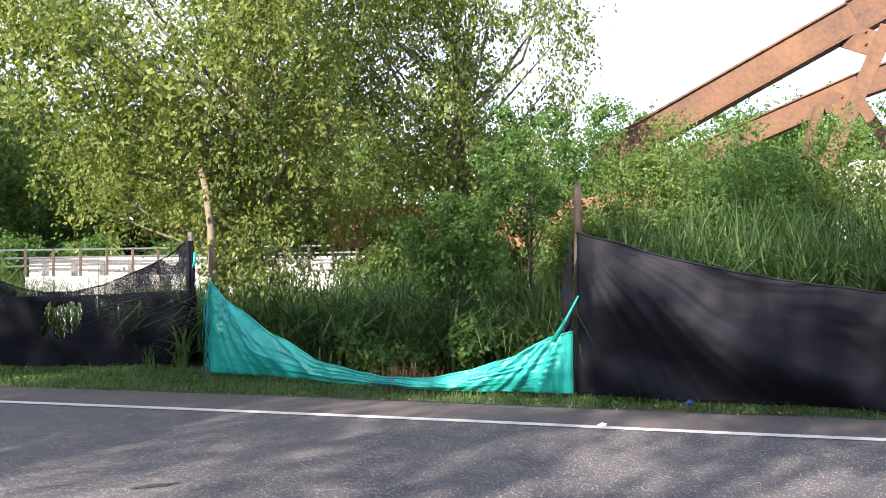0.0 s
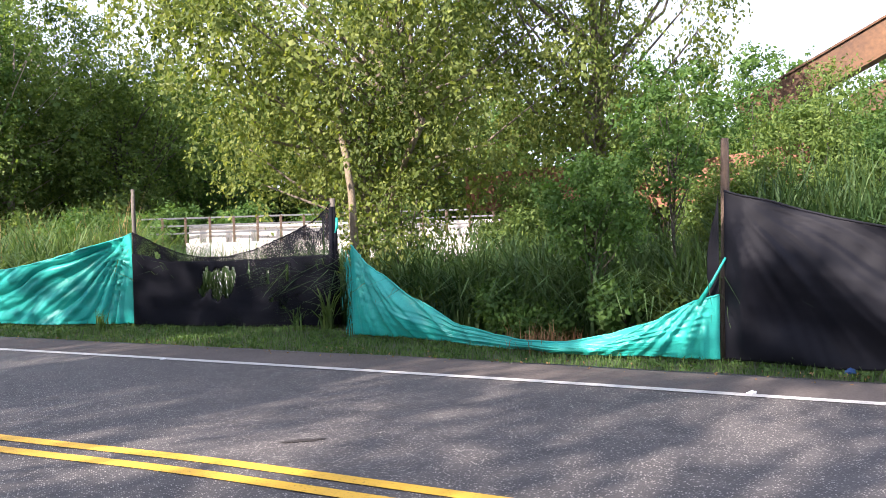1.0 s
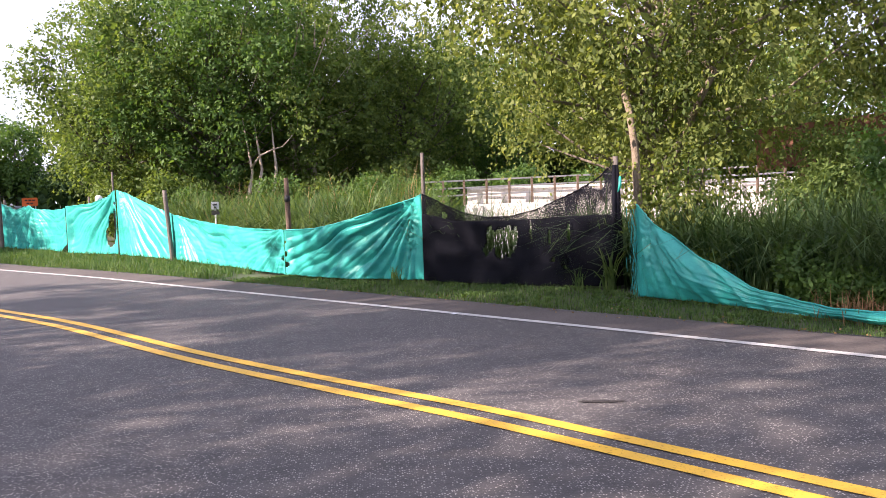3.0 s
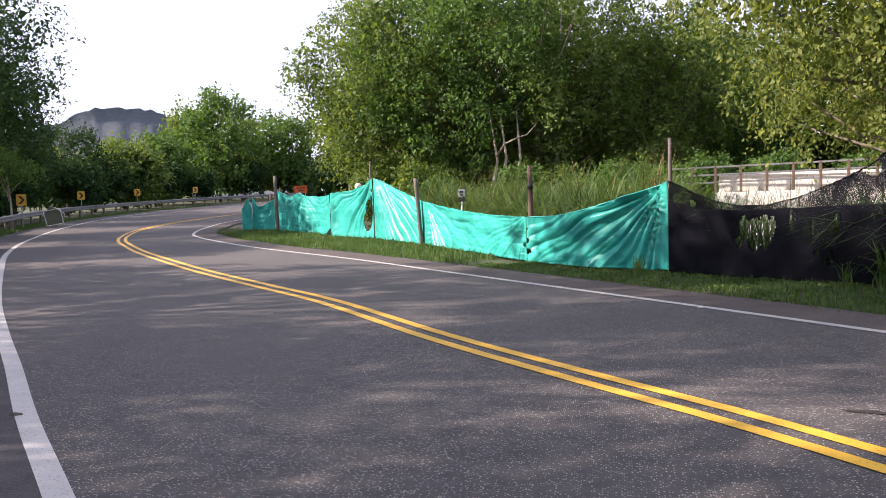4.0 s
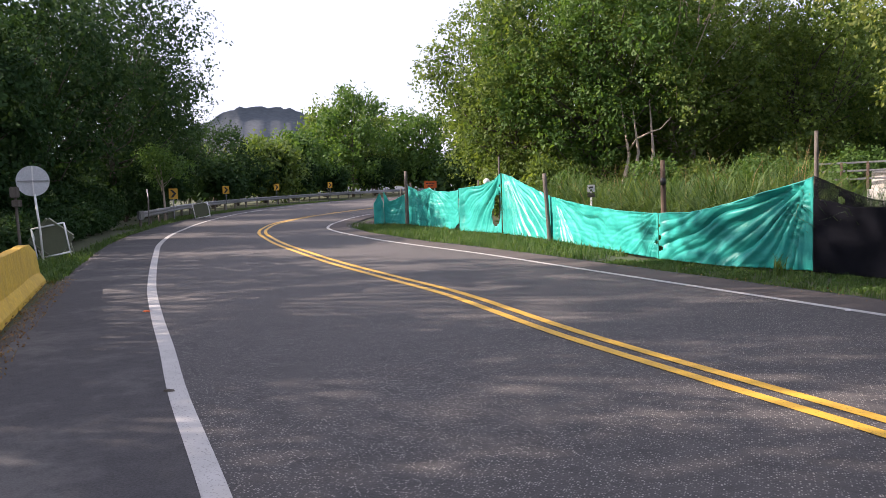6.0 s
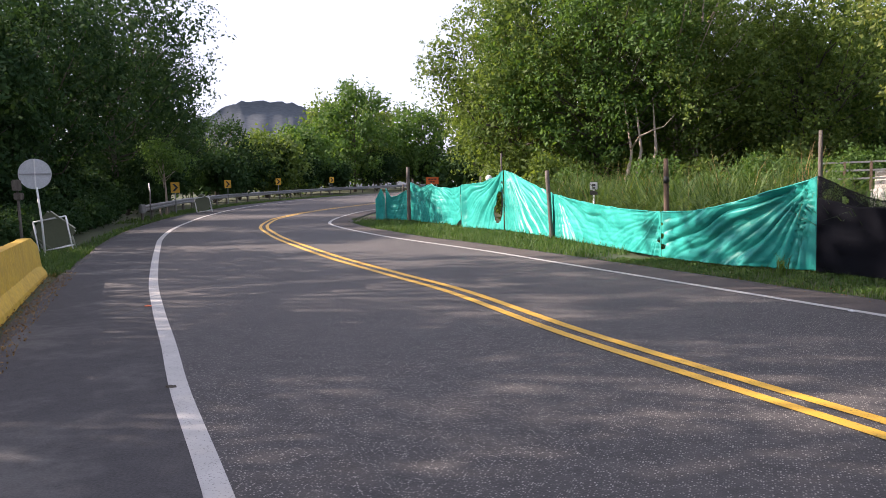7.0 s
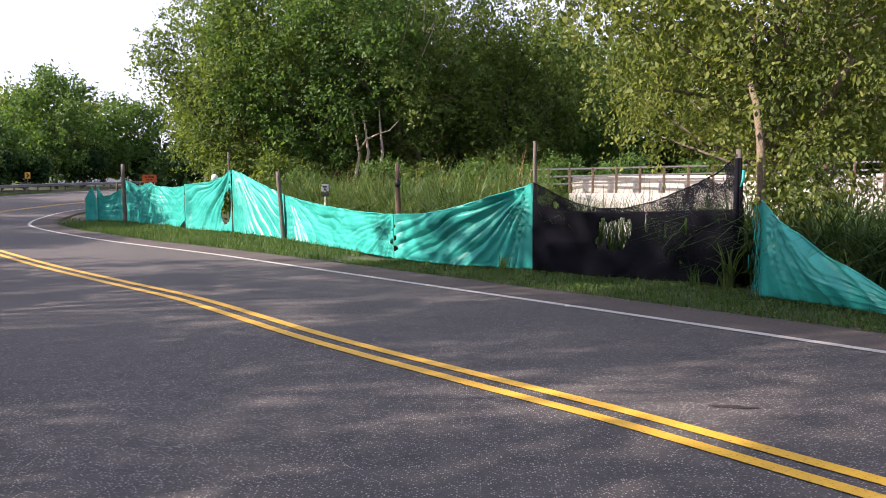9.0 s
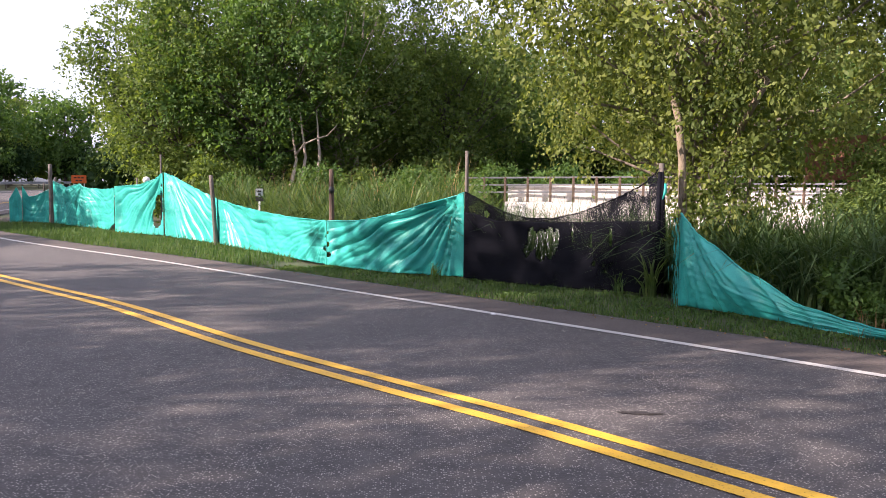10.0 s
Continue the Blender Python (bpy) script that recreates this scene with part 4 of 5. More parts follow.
stuff("verge_grass", np.concatenate([blade_quads(rng, low_near, 0.095, 0.012, 0.8, 0.6, 2), blade_quads(rng, low_far, 0.14 * np.repeat(0.5 + rng.random(2700), 9), 0.018, 0.9, 0.6, 2)]), GRASS_LOW, "short ragged green grass along the asphalt edge", "grass")
weeds = between(rng, offset(near, 0.05), offset(near, 2.2), 420)
stuff("verge_weeds", leaf_quads(rng, tufts(rng, weeds, 24, 0.06) + np.array([0, 0, 0.05]), 0.05, 0.7, -0.3), GRASS_LOW, "small broadleaf weeds in the verge grass", "weeds")
litter_pts = between(rng, offset(near, -0.3), offset(near, 0.4), 500)
stuff("dry_litter", leaf_quads(rng, litter_pts + np.array([0, 0, 0.045]), 0.04, 0.5, 0.0), DRY, "dry fallen leaves along the asphalt edge", "leaf litter")
left_pts = np.concatenate([between(rng, offset(e, 0.05), offset(e, -w), n) for e, w, n in (
    ([p for p in EDGE_L if p[0] < -12.4 and p[1] < 18.2], 2.0, 5200), ([p for p in EDGE_L if p[0] < -12.4 and 18.2 <= p[1] < 29], 0.5, 900),
    ([p for p in EDGE_L if p[0] < -12.4 and 29 <= p[1] < 75], 1.7, 7600))])
stuff("outer_verge_grass", blade_quads(rng, left_pts, 0.15, 0.03, 0.8, 0.6, 2), GRASS_LOW, "bright short grass on the outer verge", "grass")
dirt_line = [p for p in EDGE_L if -13 < p[0] < -4 and p[1] < 12.5]
stuff("leaf_litter", leaf_quads(rng, between(rng, offset(dirt_line, 0.3), offset(dirt_line, -1.0), 3000) + np.array([0, 0, 0.055]), 0.034, 0.5, 0.0), DRY, "dry brown leaf litter beside the yellow barrier", "leaf litter")

FENCE_BACK = [(1.0, 15.9), (0.5, 16.5), (-1.0, 18.2), (-2.7, 20.6), (-4.6, 23.3), (-6.2, 25.6)]
MEADOW_BACK = [(1.3, 27.5), (0.6, 28.3), (-1.2, 29), (-3.2, 30), (-5.2, 30.3), (-7.6, 30.2)]
m_pts = between(rng, FENCE_BACK, MEADOW_BACK, 2800)
patch = np.array([noise.noise((x * 0.55, y * 0.4, 3.0)) for x, y, z in m_pts])
m_pts = m_pts[patch + 0.35 * rng.random(len(m_pts)) > -0.12]
patch = np.array([noise.noise((x * 0.9, y * 0.6, 7.0)) for x, y, z in m_pts])
m_roots = tufts(rng, m_pts, 10, 0.2)
depth = 1.2 + 0.075 * np.clip(np.hypot(m_roots[:, 0], m_roots[:, 1] - 12.0), 0, 9)
depth *= np.repeat((0.5 + 0.62 * rng.random(len(m_pts))) * (1 + 0.45 * patch), 10)
stuff("meadow_grass", blade_quads(rng, m_roots, depth, 0.040, 1.25, 0.4, 3), GRASS_TALL, "tall sunlit meadow grass behind the green cloth", "grass")
clump_pts = between(rng, FENCE_BACK, MEADOW_BACK, 520)
clump_pts = clump_pts[np.array([noise.noise((x * 0.7, y * 0.5, 11.0)) for x, y, z in clump_pts]) > -0.05]
stuff("meadow_reeds", blade_quads(rng, tufts(rng, clump_pts, 22, 0.16), 1.75, 0.045, 1.3, 0.45, 4), REED, "broad-bladed reed clumps among the meadow grass", "reeds")
m_stalk = between(rng, FENCE_BACK, MEADOW_BACK, 380)
stuff("seed_stalks", blade_quads(rng, m_stalk, 2.0, 0.014, 0.5, 0.4, 3), DRY, "thin pale seed stalks above the meadow grass", "grass")
gap_a = [(3.25, 13.2), (4.3, 12.0), (4.75, 10.9), (5.5, 9.6), (6.2, 8.6), (6.9, 7.9), (7.3, 7.5)]
gap_b = [(3.6, 16.0), (6.0, 14.2), (6.9, 12.8), (7.8, 11.4), (8.6, 10.2), (9.2, 9.4), (9.6, 8.6)]
g_roots = tufts(rng, between(rng, gap_a, gap_b, 1250), 9, 0.13)
stuff("reeds", blade_quads(rng, g_roots, 1.5, 0.034, 1.2, 0.45, 4), REED, "dense dark reed grass in the fence gap", "reeds")
net_a, net_b = [(0.91, 14.5), (2.38, 13.86), (3.91, 13.06)], [(1.21, 16.02), (2.64, 15.37), (4.33, 14.45)]
stuff("reeds_behind_netting", blade_quads(rng, tufts(rng, between(rng, net_a, net_b, 230), 6, 0.1), 1.5, 0.022, 0.8, 0.35, 4), REED, "reed grass standing behind the black netting", "reeds")
tarp_a = [(7.97, 7.92), (8.89, 6.69), (9.86, 5.31), (10.94, 3.74), (12.33, 1.57)]
tarp_b = [(9.73, 8.57), (10.82, 7.39), (11.89, 6.22), (13.03, 4.53), (14.25, 2.29)]
t_roots = tufts(rng, between(rng, tarp_a, tarp_b, 1200), 9, 0.14)
stuff("tall_reeds", blade_quads(rng, t_roots, 2.2, 0.04, 0.85, 0.4, 4), REED, "tall green reed grass behind the black cloth", "reeds")
stuff("dry_stalks", blade_quads(rng, tufts(rng, np.array([[5.35, 8.75, 0.0], [5.6, 8.5, 0], [5.2, 8.6, 0], [5.4, 8.4, 0], [6.3, 8.0, 0], [5.2, 9.0, 0]]), 45, 0.2), 0.3, 0.014, 0.7, 0.5, 2), DRY, "reddish dry stalks on the ground in the gap", "dry stalks")


def tuft(x, y, h, n, w, label, seed, material=GRASS_LOW, bend=0.9):
    r = np.random.default_rng(seed)
    base = np.zeros((n, 3))
    base[:, :2] = r.normal(size=(n, 2)) * 0.05
    ob = quads("grass_tuft", blade_quads(r, base, h, w, bend, 0.4, 4), material)
    ob.location = (x, y, gz(x, y) - 0.03)
    return tagged(ob, label, "grass tuft", "grass tufts")


tuft(3.51, 12.2, 0.78, 42, 0.034, "tall arching grass tuft in front of black netting", 301, GRASS_TALL, 1.1)
tuft(3.08, 12.49, 0.42, 30, 0.02, "spreading grass tuft at the foot of the netting", 302)
tuft(3.89, 12.13, 0.38, 30, 0.02, "ragged grass tuft between black and green cloth", 303)
tuft(6.47, 7.45, 0.42, 50, 0.018, "arching grass tuft before the green cloth", 304)
tuft(4.89, 10.35, 0.3, 40, 0.016, "small grass tuft before the sagging cloth", 305)
tuft(0.2, 14.2, 0.4, 26, 0.02, "thin weed tuft before the green cloth", 306)
tuft(7.36, 5.67, 0.2, 50, 0.014, "low grass tuft under the black cloth", 307)
tuft(7.0, 6.23, 0.22, 40, 0.014, "low grass tuft under the black cloth", 308)

# ---- pale wall with its railing, rusted steel ----
def beam_between(name, a, b, w, h, material, parent=None, label="", flange=0.0):
    a, b = Vector(a), Vector(b)
    d = b - a
    m = Matrix.Translation((a + b) / 2) @ d.to_track_quat("X", "Z").to_matrix().to_4x4()
    ob = part(name, box_bm(d.length, w, h, bev=0.012), material, parent, label)
    ob.matrix_basis = m
    if flange:
        for side in (-1, 1):
            part("flange", box_bm(d.length, w + 2 * flange, 0.05, (0, 0, side * (h / 2 + 0.028)), 0.006), material, ob)
    return ob


wall = empty("concrete_wall", 3.2, 28.15, 0, "pale sunlit concrete wall behind the railing", "wall")
pts = [(0.0, 0.0), (4.6, -0.65), (8.6, -1.9), (13.0, -4.3), (17.0, -7.0)]
for (ax, ay), (bx, by) in zip(pts, pts[1:]):
    beam_between("wall_panel", (ax, ay, 0.8), (bx, by, 0.8), 0.3, 1.65, CONCRETE, wall)
    beam_between("coping", (ax, ay, 1.66), (bx, by, 1.66), 0.4, 0.1, CONCRETE, wall)
slab_verts, slab_faces = [], []
for i in range(25):
    f = i / 24
    x = 1.5 + 11.5 * f
    back = 28.0 - 0.055 * (x - 3.0) ** 2 if x > 3 else 28.0
    front = 17.6 - 0.15 * x + 0.5 * noise.noise((x * 0.9, 2.0, 0.0))
    for k in range(5):
        y = front + (back - front) * k / 4
        slab_verts.append((x, y, gz(x, y) + 0.05))
    slab_verts.append((x, front - 0.02, gz(x, front) - 0.1))
for i in range(24):
    for k in range(4):
        o = i * 6 + k
        slab_faces.append((o, o + 6, o + 7, o + 1))
    slab_faces.append((i * 6 + 5, i * 6 + 11, i * 6 + 6, i * 6))
tagged(mesh_of("concrete_apron", slab_verts, slab_faces, CONCRETE), "pale concrete apron before the railed wall", "pavement", "", "structure")
rail = empty("metal_railing", 0.45, 27.85, 0, "grey metal railing with three bars on posts", "railing")
rpts = [(1.15, 0.0), (2.6, -0.1), (7.2, -0.95), (11.2, -2.2), (15.6, -4.6)]
for (ax, ay), (bx, by) in zip(rpts, rpts[1:]):
    for k, z in enumerate((1.93, 1.68, 1.43)):
        beam_between("bar", (ax, ay, z + 0.012 * ax), (bx, by, z + 0.012 * bx), 0.05, 0.06, GALV, rail)
    n = max(2, round(math.hypot(bx - ax, by - ay) / 0.8))
    for k in range(n):
        x, y = ax + (bx - ax) * k / n, ay + (by - ay) * k / n
        beam_between("post", (x, y, 1.1 if ax > 2 else 0.0), (x, y, 1.95 + 0.012 * x), 0.08, 0.08, WOOD, rail)
    if ax > 2:
        beam_between("footing", (ax, ay, 0.56), (bx, by, 0.56), 0.34, 1.14, CONCRETE, rail, "pale concrete footing")

arch = empty("steel_bridge", 18.3, 15.7, 0, "rusted steel bridge girders with diagonal struts", "bridge")
OX, OY = 18.3, 15.7


def rel(x, y, z):
    return (x - OX, y - OY, z)


beam_between("girder", rel(14.95, 15.0, 4.02), rel(18.4, 10.0, 7.12), 0.5, 0.66, RUST, arch, "rust-brown box girder rising at a slant", 0.06)
beam_between("girder", rel(18.4, 10.0, 7.12), rel(20.4, 7.1, 8.9), 0.5, 0.74, RUST, arch, "rust-brown box girder rising at a slant", 0.06)
beam_between("girder", rel(20.4, 16.2, 4.65), rel(22.88, 12.31, 6.48), 0.45, 0.62, RUST, arch, "rust-brown box girder rising at a slant", 0.06)
beam_between("girder", rel(22.88, 12.31, 6.48), rel(24.9, 9.1, 7.6), 0.45, 0.62, RUST, arch, "rust-brown box girder rising at a slant", 0.06)
beam_between("strut", rel(18.40, 9.2, 6.75), rel(17.70, 10.3, 3.6), 0.26, 0.34, RUST, arch)
beam_between("strut", rel(21.96, 11.9, 6.0), rel(22.45, 11.0, 4.1), 0.26, 0.3, RUST, arch)
beam_between("strut", rel(22.0, 13.0, 5.9), rel(21.7, 13.3, 4.4), 0.26, 0.26, RUST, arch)
for k, (x, y, z, s) in enumerate([(18.2, 9.75, 6.55, 0.7), (22.2, 12.6, 5.95, 0.75)]):
    plate = part("gusset_plate", box_bm(0.08, s, s * 0.8, bev=0.01, rot=(28, 0, 8)), RUST, arch)
    plate.location = rel(x, y, z)
    for j in range(4):
        bolt = bmesh.new()
        bmesh.ops.create_cone(bolt, cap_ends=True, segments=8, radius1=0.035, radius2=0.028, depth=0.04)
        bmesh.ops.rotate(bolt, cent=(0, 0, 0), matrix=Euler((0, radians(-90), 0)).to_matrix(), verts=bolt.verts)
        ob = part("bolt", bolt, RUST, plate)
        ob.location = (-0.05, (j % 2 - 0.5) * s * 0.5, (j // 2 - 0.5) * s * 0.4)
gird = empty("stored_girder", 11.4, 16.5, 0, "rust-coloured steel girder lying among the plants", "girder")
beam_between("web", (-2.6, 1.6, 2.3), (2.2, -1.5, 2.75), 0.25, 0.95, RUST_WALL, gird)
beam_between("web", (-1.6, 0.9, 1.2), (1.6, -0.9, 1.3), 0.3, 0.8, RUST_WALL, gird)
beam_between("support", (-1.7, 1.0, 0), (-1.7, 1.0, 2.0), 0.3, 0.3, RUST_WALL, gird)
beam_between("support", (1.4, -0.9, 0), (1.4, -0.9, 2.3), 0.3, 0.3, RUST_WALL, gird)
beam_between("plate", (-2.9, -4.9, 2.05), (-1.0, -7.5, 2.4), 0.12, 0.7, RUST_WALL, gird)
beam_between("plate_leg", (-2.6, -5.3, 0), (-2.6, -5.3, 1.9), 0.12, 0.12, RUST_WALL, gird)
beam_between("plate_leg", (-1.3, -7.1, 0), (-1.3, -7.1, 2.1), 0.12, 0.12, RUST_WALL, gird)
abut = part("bridge_abutment", box_bm(2.6, 1.0, 3.5, (0, 0, 1.75), 0.06), CONCRETE)
abut.matrix_basis = pose(17.2, 8.2, 0, 0, 0, -35)
tagged(abut, "pale concrete bridge abutment under the steel girders", "abutment")

# ---- guardrail ----
RAIL = curve([(-27.4, 30.2), (-30.6, 35.5), (-34.3, 41.8), (-38.6, 51), (-41.2, 60), (-43.2, 72), (-43.8, 84), (-40, 97), (-31, 107)], 0.5)
guard = empty("guardrail", -27.4, 30.2, gz(-27.4, 30.2), "galvanised steel guardrail along the outer bend", "guardrail")
GZ0 = gz(-27.4, 30.2)


def w_beam(line, z_mid):
    prof = [(-0.155, 0.0), (-0.12, 0.07), (-0.06, 0.075), (-0.02, 0.01), (0.02, 0.01), (0.06, 0.075), (0.12, 0.07), (0.155, 0.0)]
    prof = prof + [(z, d - 0.012) for z, d in reversed(prof)]
    inner = [offset(line, d) for _, d in prof]
    verts, faces = [], []
    for i, (x, y) in enumerate(line):
        for (z, d), ln in zip(prof, inner):
            verts.append((ln[i][0] + 27.4, ln[i][1] - 30.2, gz(x, y) - GZ0 + z_mid + z))
    n = len(prof)
    for i in range(len(line) - 1):
        for k in range(n):
            q = (k + 1) % n
            faces.append((i * n + k, i * n + q, (i + 1) * n + q, (i + 1) * n + k))
    faces += [tuple(range(n)), tuple((len(line) - 1) * n + k for k in reversed(range(n)))]
    return verts, faces


for i in range(0, len(RAIL) - 9, 8):
    v, f = w_beam(RAIL[i:i + 9], 0.6)
    mesh_of("rail_beam", v, f, GALV, guard)
end = part("end_wing", box_bm(0.22, 0.36, 0.42, (0.12, -0.1, 0.6), 0.05), GALV, guard)
for i in range(1, len(RAIL), 5):
    x, y = offset(RAIL, -0.1)[i]
    ob = part("rail_post", box_bm(0.10, 0.12, 0.95, (0, 0, 0.3), 0.01), GREY_WOOD, guard)
    ob.location = (x + 27.4, y - 30.2, gz(x, y) - GZ0)


# ---- signs ----
def chevron_sign(x, y, facing, h, label):
    s = empty("chevron_sign", x, y, gz(x, y), label, "road sign", "chevron signs", rz=facing)
    part("sign_post", box_bm(0.06, 0.05, h, (0, 0.03, h / 2 - 0.05), 0.006), GALV, s)
    plate = part("plate", box_bm(0.50, 0.02, 0.62, (0, 0, h - 0.25), 0.008), SIGN_YELLOW, s)
    bm = bmesh.new()
    pts = [(-0.16, 0.22), (-0.02, 0.22), (0.17, 0.0), (-0.02, -0.22), (-0.16, -0.22), (0.02, 0.0)]
    front = [bm.verts.new((px, -0.018, h - 0.25 + pz)) for px, pz in pts]
    back = [bm.verts.new((px, -0.012, h - 0.25 + pz)) for px, pz in pts]
    bm.faces.new((front[0], front[1], front[2], front[5]))
    bm.faces.new((front[5], front[2], front[3], front[4]))
    for i in range(6):
        j = (i + 1) % 6
        bm.faces.new((front[i], back[i], back[j], front[j]))
    part("chevron_mark", bm, SIGN_BLACK, plate, "black arrow mark")


for x, y, a, h in ((-32.06, 38.14, 40, 1.75), (-39.0, 52.5, 36, 1.8), (-42.5, 65.0, 33, 1.85), (-44.3, 78.4, 30, 1.85)):
    chevron_sign(x, y, a, h, "yellow roadside sign with a black arrow mark")

disc = empty("round_sign", -17.15, 15.3, 0.02, "round grey sign seen from behind on a pole", "road sign", rz=48, ry=0)
bm = bmesh.new()
bmesh.ops.create_cone(bm, cap_ends=True, segments=48, radius1=0.385, radius2=0.385, depth=0.02)
bmesh.ops.rotate(bm, cent=(0, 0, 0), matrix=Euler((radians(90), 0, 0)).to_matrix(), verts=bm.verts)
plate = part("disc", bm, SIGN_GREY, disc)
plate.location = (-0.06, 0, 2.08)
part("cross_bar", box_bm(0.72, 0.03, 0.03, (0, -0.028, 0), 0.005), GALV, plate)
part("upright_bar", box_bm(0.035, 0.03, 0.74, (0, -0.026, 0), 0.005), SIGN_WHITE, plate)
tube_ob("pole", [(0.06, 0.0, -0.1), (0.03, 0.0, 0.8), (-0.04, -0.02, 1.75)], [0.028, 0.028, 0.028], SIGN_WHITE, disc, "", 10)

boxp = empty("utility_post", -15.96, 13.65, 0.0, "grey metal post carrying two small boxes", "utility post", rz=48)
tube_ob("post", [(0.05, 0, -0.1), (0.03, 0, 0.8), (0, 0, 1.85)], [0.034, 0.034, 0.034], GREY_WOOD, boxp, "", 10)
part("upper_box", box_bm(0.20, 0.14, 0.26, (0, -0.07, 1.80), 0.02), GREY_WOOD, boxp)
part("lower_box", box_bm(0.21, 0.11, 0.16, (0.03, -0.05, 1.55), 0.015), GREY_WOOD, boxp)


def frame_sign(x, y, rz, s, label, tilt):
    f = empty("folding_sign", x, y, gz(x, y), label, "folding sign", "folding signs", rz=rz, ry=-10)

    def bar(a, b):
        tube_ob("frame_bar", [a, b], [0.022 * s, 0.022 * s], SIGN_WHITE, f, "", 8)
    w, h = 0.42 * s, 0.92 * s
    for sx in (-w, w):
        bar((sx, -0.1 * s, 0), (sx, 0.12 * s, h))
        bar((sx, 0.62 * s, 0), (sx, 0.12 * s, h))
    bar((-w, 0.12 * s, h), (w, 0.12 * s, h))
    bar((-w, -0.08 * s, 0.1 * s), (w, -0.08 * s, 0.1 * s))
    bar((-w, 0.6 * s, 0.08 * s), (w, 0.6 * s, 0.08 * s))
    ob = part("board", box_bm(0.9 * s, 0.02, 0.9 * s, (0, 0, 0), 0.06 * s), BOARD_OLIVE, f)
    ob.matrix_basis = pose(0, 0.22 * s, 0.55 * s, 12, tilt, 0)


frame_sign(-17.75, 16.3, 40, 0.98, "folded white frame with an olive warning board", 50)
frame_sign(-30.2, 38.4, 42, 1.0, "small folding sign frame beside the guardrail", 45)

km = empty("marker_sign", -4.44, 22.57, 0.0, "small white marker sign on a thin post", "marker sign", rz=10)
tube_ob("post", [(0, 0, -0.1), (0, 0, 1.35)], [0.025, 0.025], SIGN_WHITE, km, "", 8)
pl = part("plate", box_bm(0.21, 0.02, 0.21, (0, -0.03, 1.44), 0.01), SIGN_GREY, km)
part("lower_plate", box_bm(0.22, 0.02, 0.12, (0, -0.03, 1.25), 0.008), SIGN_BLACK, km, "dark lower plate")
for k in range(2):
    part("dark_bar", box_bm(0.10 - 0.03 * k, 0.008, 0.05, (0, -0.046, 1.47 - 0.08 * k), 0.002), SIGN_BLACK, pl)

osign = empty("orange_sign", -17.5, 42.5, gz(-17.5, 42.5), "orange roadworks board with two dark lines of text", "road sign", rz=22)
for sx in (-0.25, 0.25):
    part("leg", box_bm(0.05, 0.04, 1.6, (sx, 0.03, 0.75), 0.005), SIGN_WHITE, osign)
opl = part("board", box_bm(0.72, 0.02, 0.42, (0, 0, 1.58), 0.02), SIGN_ORANGE, osign)
for k in range(2):
    for j in range(3 - k):
        part("text_bar", box_bm(0.13, 0.006, 0.06, (-0.17 + 0.17 * j + 0.08 * k, -0.014, 1.66 - 0.15 * k), 0.001), SIGN_BLACK, opl)
lamp = empty("beacon_post", -9.2, 27.6, 0.05, "thin post with a pale round top behind the cloth", "post")
tube_ob("pole", [(-0.3, 0, -0.1), (-0.3, 0, 1.8)], [0.035, 0.03], GREY_WOOD, lamp, "", 8)
bm = bmesh.new()
bmesh.ops.create_uvsphere(bm, u_segments=20, v_segments=12, radius=0.12)
ob = part("round_top", bm, SIGN_WHITE, lamp, "pale yellow round top", True)
ob.location = (0.02, 0, 1.72)
tube_ob("pole", [(0.02, 0, -0.1), (0.02, 0, 1.6)], [0.025, 0.025], GREY_WOOD, lamp, "", 8)
for k, (x, y, h) in enumerate([(-14.6, 33.0, 1.75), (-15.6, 34.2, 1.5), (-10.2, 29.4, 1.5)]):
    post(x, y, h, 0.05, GREY_WOOD, "short grey post standing beyond the fence end", (0.03, 0), 40 + k)

# ---- yellow concrete barrier ----
bar_ob = empty("concrete_barrier", -10.9, 9.3, 0, "yellow painted concrete road barrier with worn edges", "barrier")
prof = [(-0.24, 0.0), (-0.23, 0.08), (-0.14, 0.26), (-0.09, 0.80), (0.09, 0.80), (0.14, 0.26), (0.23, 0.08), (0.24, 0.0)]
A, B = Vector((-13.17, 11.54)), Vector((-7.17, 5.14))
d = (B - A).normalized()
nrm = Vector((d.y, -d.x))
verts, faces, N = [], [], 48
for i in range(N + 1):
    f = i / N
    c = A + (B - A) * f
    hs = 0.74 + 0.26 * min(1, f / 0.12)
    for k, (o, z) in enumerate(prof):
        j = 0.012 * noise.noise((i * 0.9, k * 3.1, 4.0))
        p = c + nrm * (o + j)
        verts.append((p.x + 10.9, p.y - 9.3, z * hs + j))
for i in range(N):
    for k in range(8):
        q = (k + 1) % 8
        faces.append((i * 8 + k, i * 8 + q, (i + 1) * 8 + q, (i + 1) * 8 + k))
faces += [tuple(range(8)), tuple(N * 8 + k for k in reversed(range(8)))]
mesh_of("body", verts, faces, BARRIER_PAINT, bar_ob)

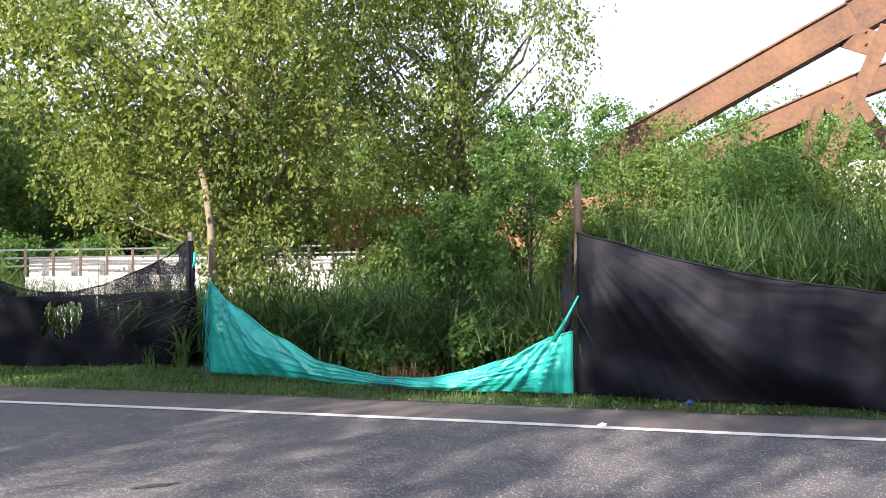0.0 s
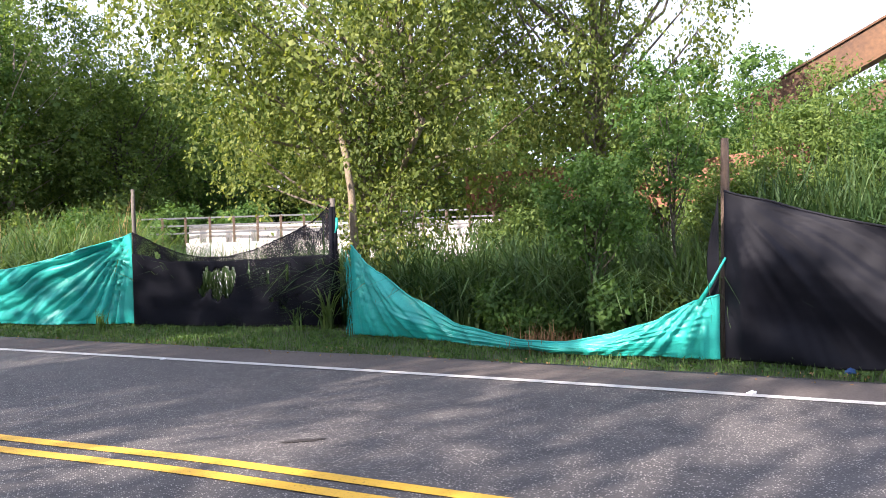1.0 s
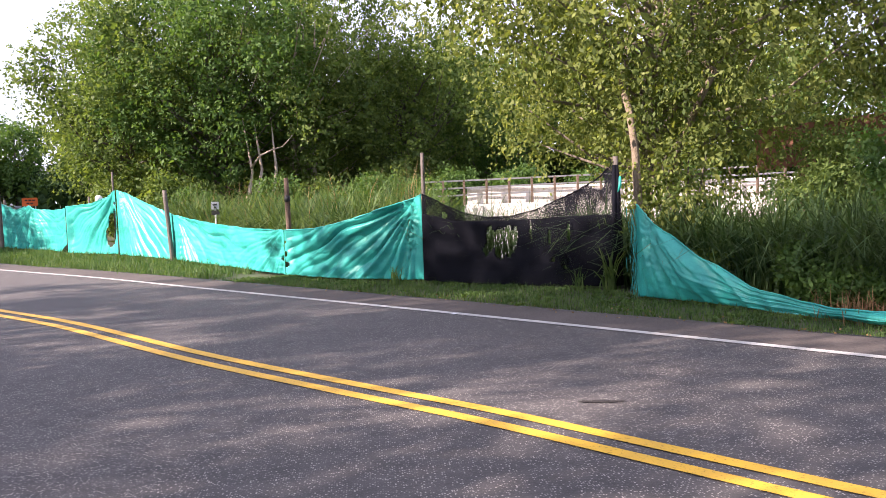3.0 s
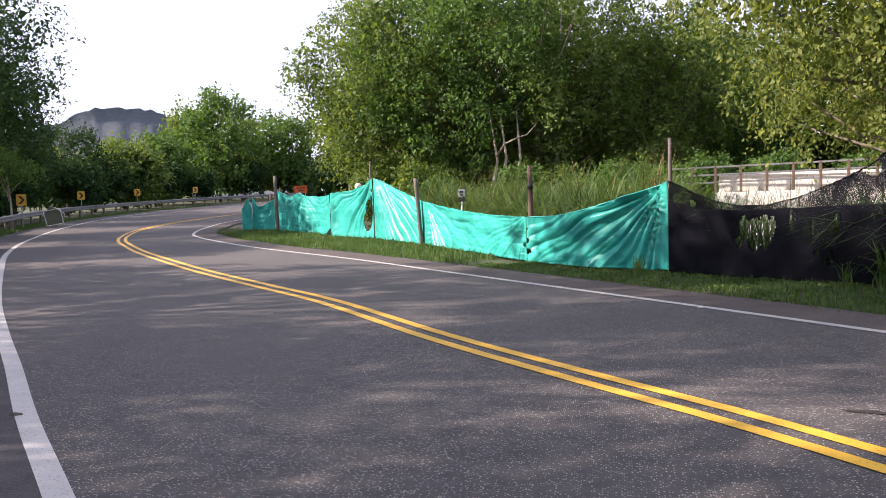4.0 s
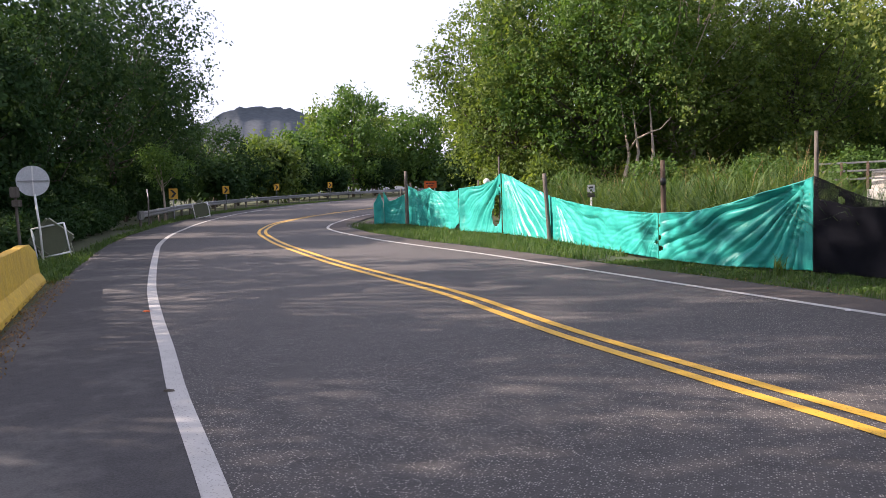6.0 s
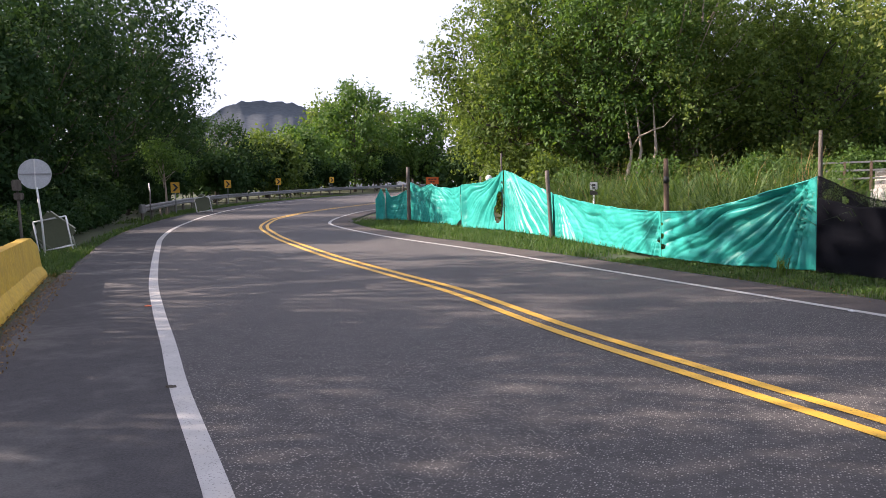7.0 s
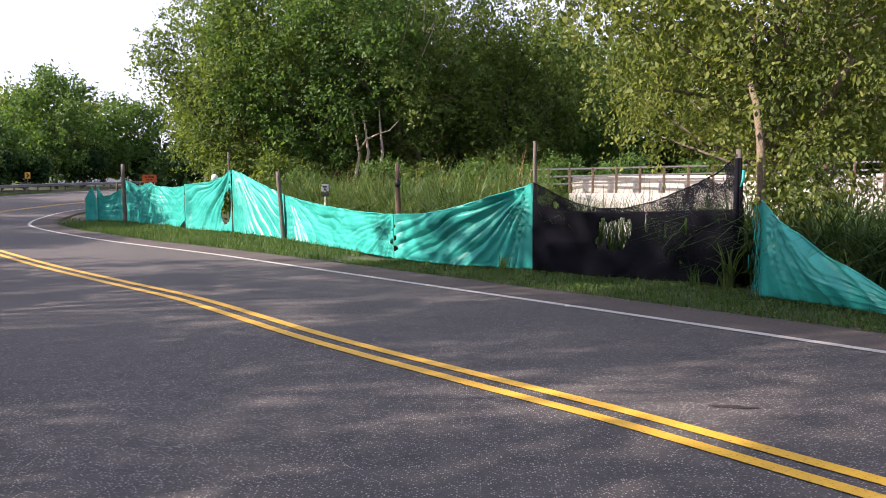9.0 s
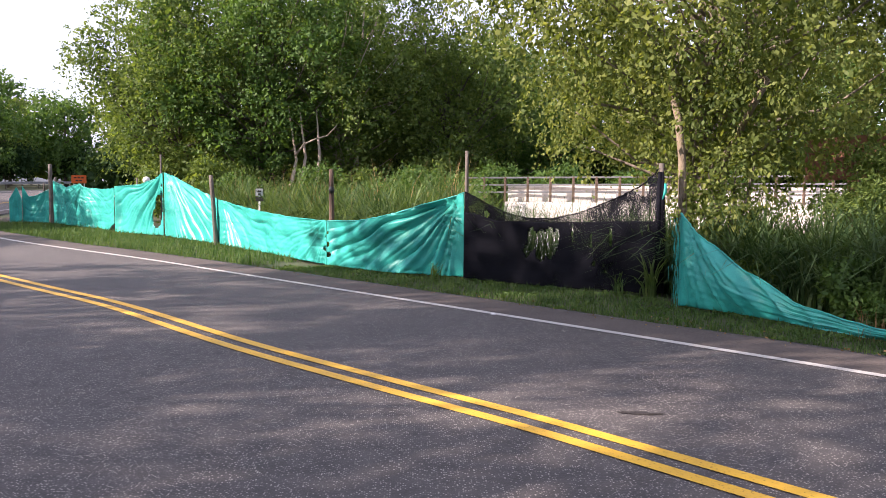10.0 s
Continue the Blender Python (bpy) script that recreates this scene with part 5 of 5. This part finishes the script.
# ---- hill on the horizon ----
def far_hill():
    nu, nv = 90, 14
    verts, faces = [], []
    for i in range(nu + 1):
        u = i / nu * 2 - 1
        crest = 0.80 + 0.20 * math.exp(-((u + 0.02) / 0.36) ** 4) - 0.35 * max(0, abs(u) - 0.5)
        crest += 0.035 * noise.noise((u * 9, 0, 2)) + 0.02 * noise.noise((u * 25, 1, 2))
        for j in range(nv + 1):
            g = j / nv
            top = 96 * crest
            out = 150 * (1 - g) ** 1.6 + 4 * noise.noise((u * 9, g * 9, 6)) * (1 - g * 0.6)
            x = -497 + u * 150 * 0.83 + out * 0.55
            y = 745 + u * 150 * 0.55 - out * 0.83
            verts.append((x, y, -5 + (top + 5) * g))
    for i in range(nu):
        for j in range(nv):
            k = i * (nv + 1) + j
            faces.append((k, k + nv + 1, k + nv + 2, k + 1))
    tagged(mesh_of("hill_backdrop", verts, faces, HAZED_ROCK, None, "", True), "distant flat-topped rocky hill with haze put into its colour", "hill", "", "structure")


far_hill()

dirt = []
for k in range(48):
    a = 2 * math.pi * k / 48
    q = 1 + 0.3 * noise.noise((math.cos(a) * 1.7, math.sin(a) * 1.7, 8))
    dirt.append((q * math.cos(a), q * math.sin(a)))
verts = [(-15.6, 33.6, gz(-15.6, 33.6) + 0.14)]
for s in (0.35, 0.7, 1.0):
    verts += [(-15.6 + 2.0 * s * x, 33.6 + 3.2 * s * y, gz(-15.6 + 2.0 * s * x, 33.6 + 3.2 * s * y) + 0.17 * (1 - s * s) - 0.03 + 0.04 * noise.noise((x * 3 * s, y * 3 * s, 2))) for x, y in dirt]
faces = [(0, 1 + k, 1 + (k + 1) % 48) for k in range(48)]
for ring_no in range(2):
    o = 1 + ring_no * 48
    faces += [(o + k, o + 48 + k, o + 48 + (k + 1) % 48, o + (k + 1) % 48) for k in range(48)]
tagged(mesh_of("dirt_mound", verts, faces, DIRT, None, "", True), "low mound of bare brown dirt beyond the fence end", "dirt", "", "structure")
lean = tube_ob("leaning_pole", [(-27.9, 31.3, gz(-27.9, 31.3) - 0.1), (-27.6, 31.0, 0.9), (-27.25, 30.65, 1.5), (-27.35, 30.7, 2.0)], [0.035, 0.032, 0.03, 0.025], GALV, None, "", 8)
tagged(lean, "bent pale pole leaning behind the guardrail end", "pole")

# ---- small things on the ground ----
def scrap(name, x, y, r, h, material, label, seed):
    bm = bmesh.new()
    bmesh.ops.create_icosphere(bm, subdivisions=3, radius=1.0)
    for v in bm.verts:
        k = 1 + 0.45 * noise.noise(v.co * 2.3 + Vector((seed, 0, 0)))
        v.co = Vector((v.co.x * r * k, v.co.y * r * 0.6 * k, max(0.0, v.co.z) * h * k))
    ob = part(name, bm, material)
    ob.location = (x, y, gz(x, y) + 0.016)
    return tagged(ob, label, "litter", "litter")


scrap("paper_scrap", 5.50, 5.38, 0.05, 0.025, SIGN_WHITE, "crumpled white paper lying on the road edge", 1)
scrap("cloth_scrap", 7.02, 5.58, 0.07, 0.045, BLUE_CLOTH, "blue cloth scrap under the black tarp", 2)
scrap("twig_scrap", -4.5, 5.2, 0.05, 0.015, DARK_BARK, "dark broken twig on the white line", 3)
scrap("stone_scrap", 0.86, 10.3, 0.035, 0.015, SIGN_WHITE, "pale flat scrap beside the edge line", 4)
scrap("red_scrap", -7.9, 8.75, 0.06, 0.012, SIGN_ORANGE, "flattened red scrap beside the white line", 5)
bm = bmesh.new()
ring = []
for k in range(40):
    a = 2 * math.pi * k / 40
    q = 1 + 0.5 * noise.noise((math.cos(a) * 2, math.sin(a) * 2, 3)) + 0.45 * noise.noise((math.cos(a) * 6, math.sin(a) * 6, 5))
    ring.append(bm.verts.new((0.16 * q * math.cos(a), 0.035 * q * math.sin(a), 0)))
bm.faces.new(ring)
pot = part("road_patch", bm, rough_mat("dark_patch", (0.012, 0.010, 0.009), (0.034, 0.028, 0.024), 9.0, 0.95, 0, 60.0, 1.0))
pot.matrix_basis = pose(1.48, 5.81, gz(1.48, 5.81) + 0.016, 0, 0, -12)
tagged(pot, "dark broken patch in the asphalt surface", "road patch", "", "structure")
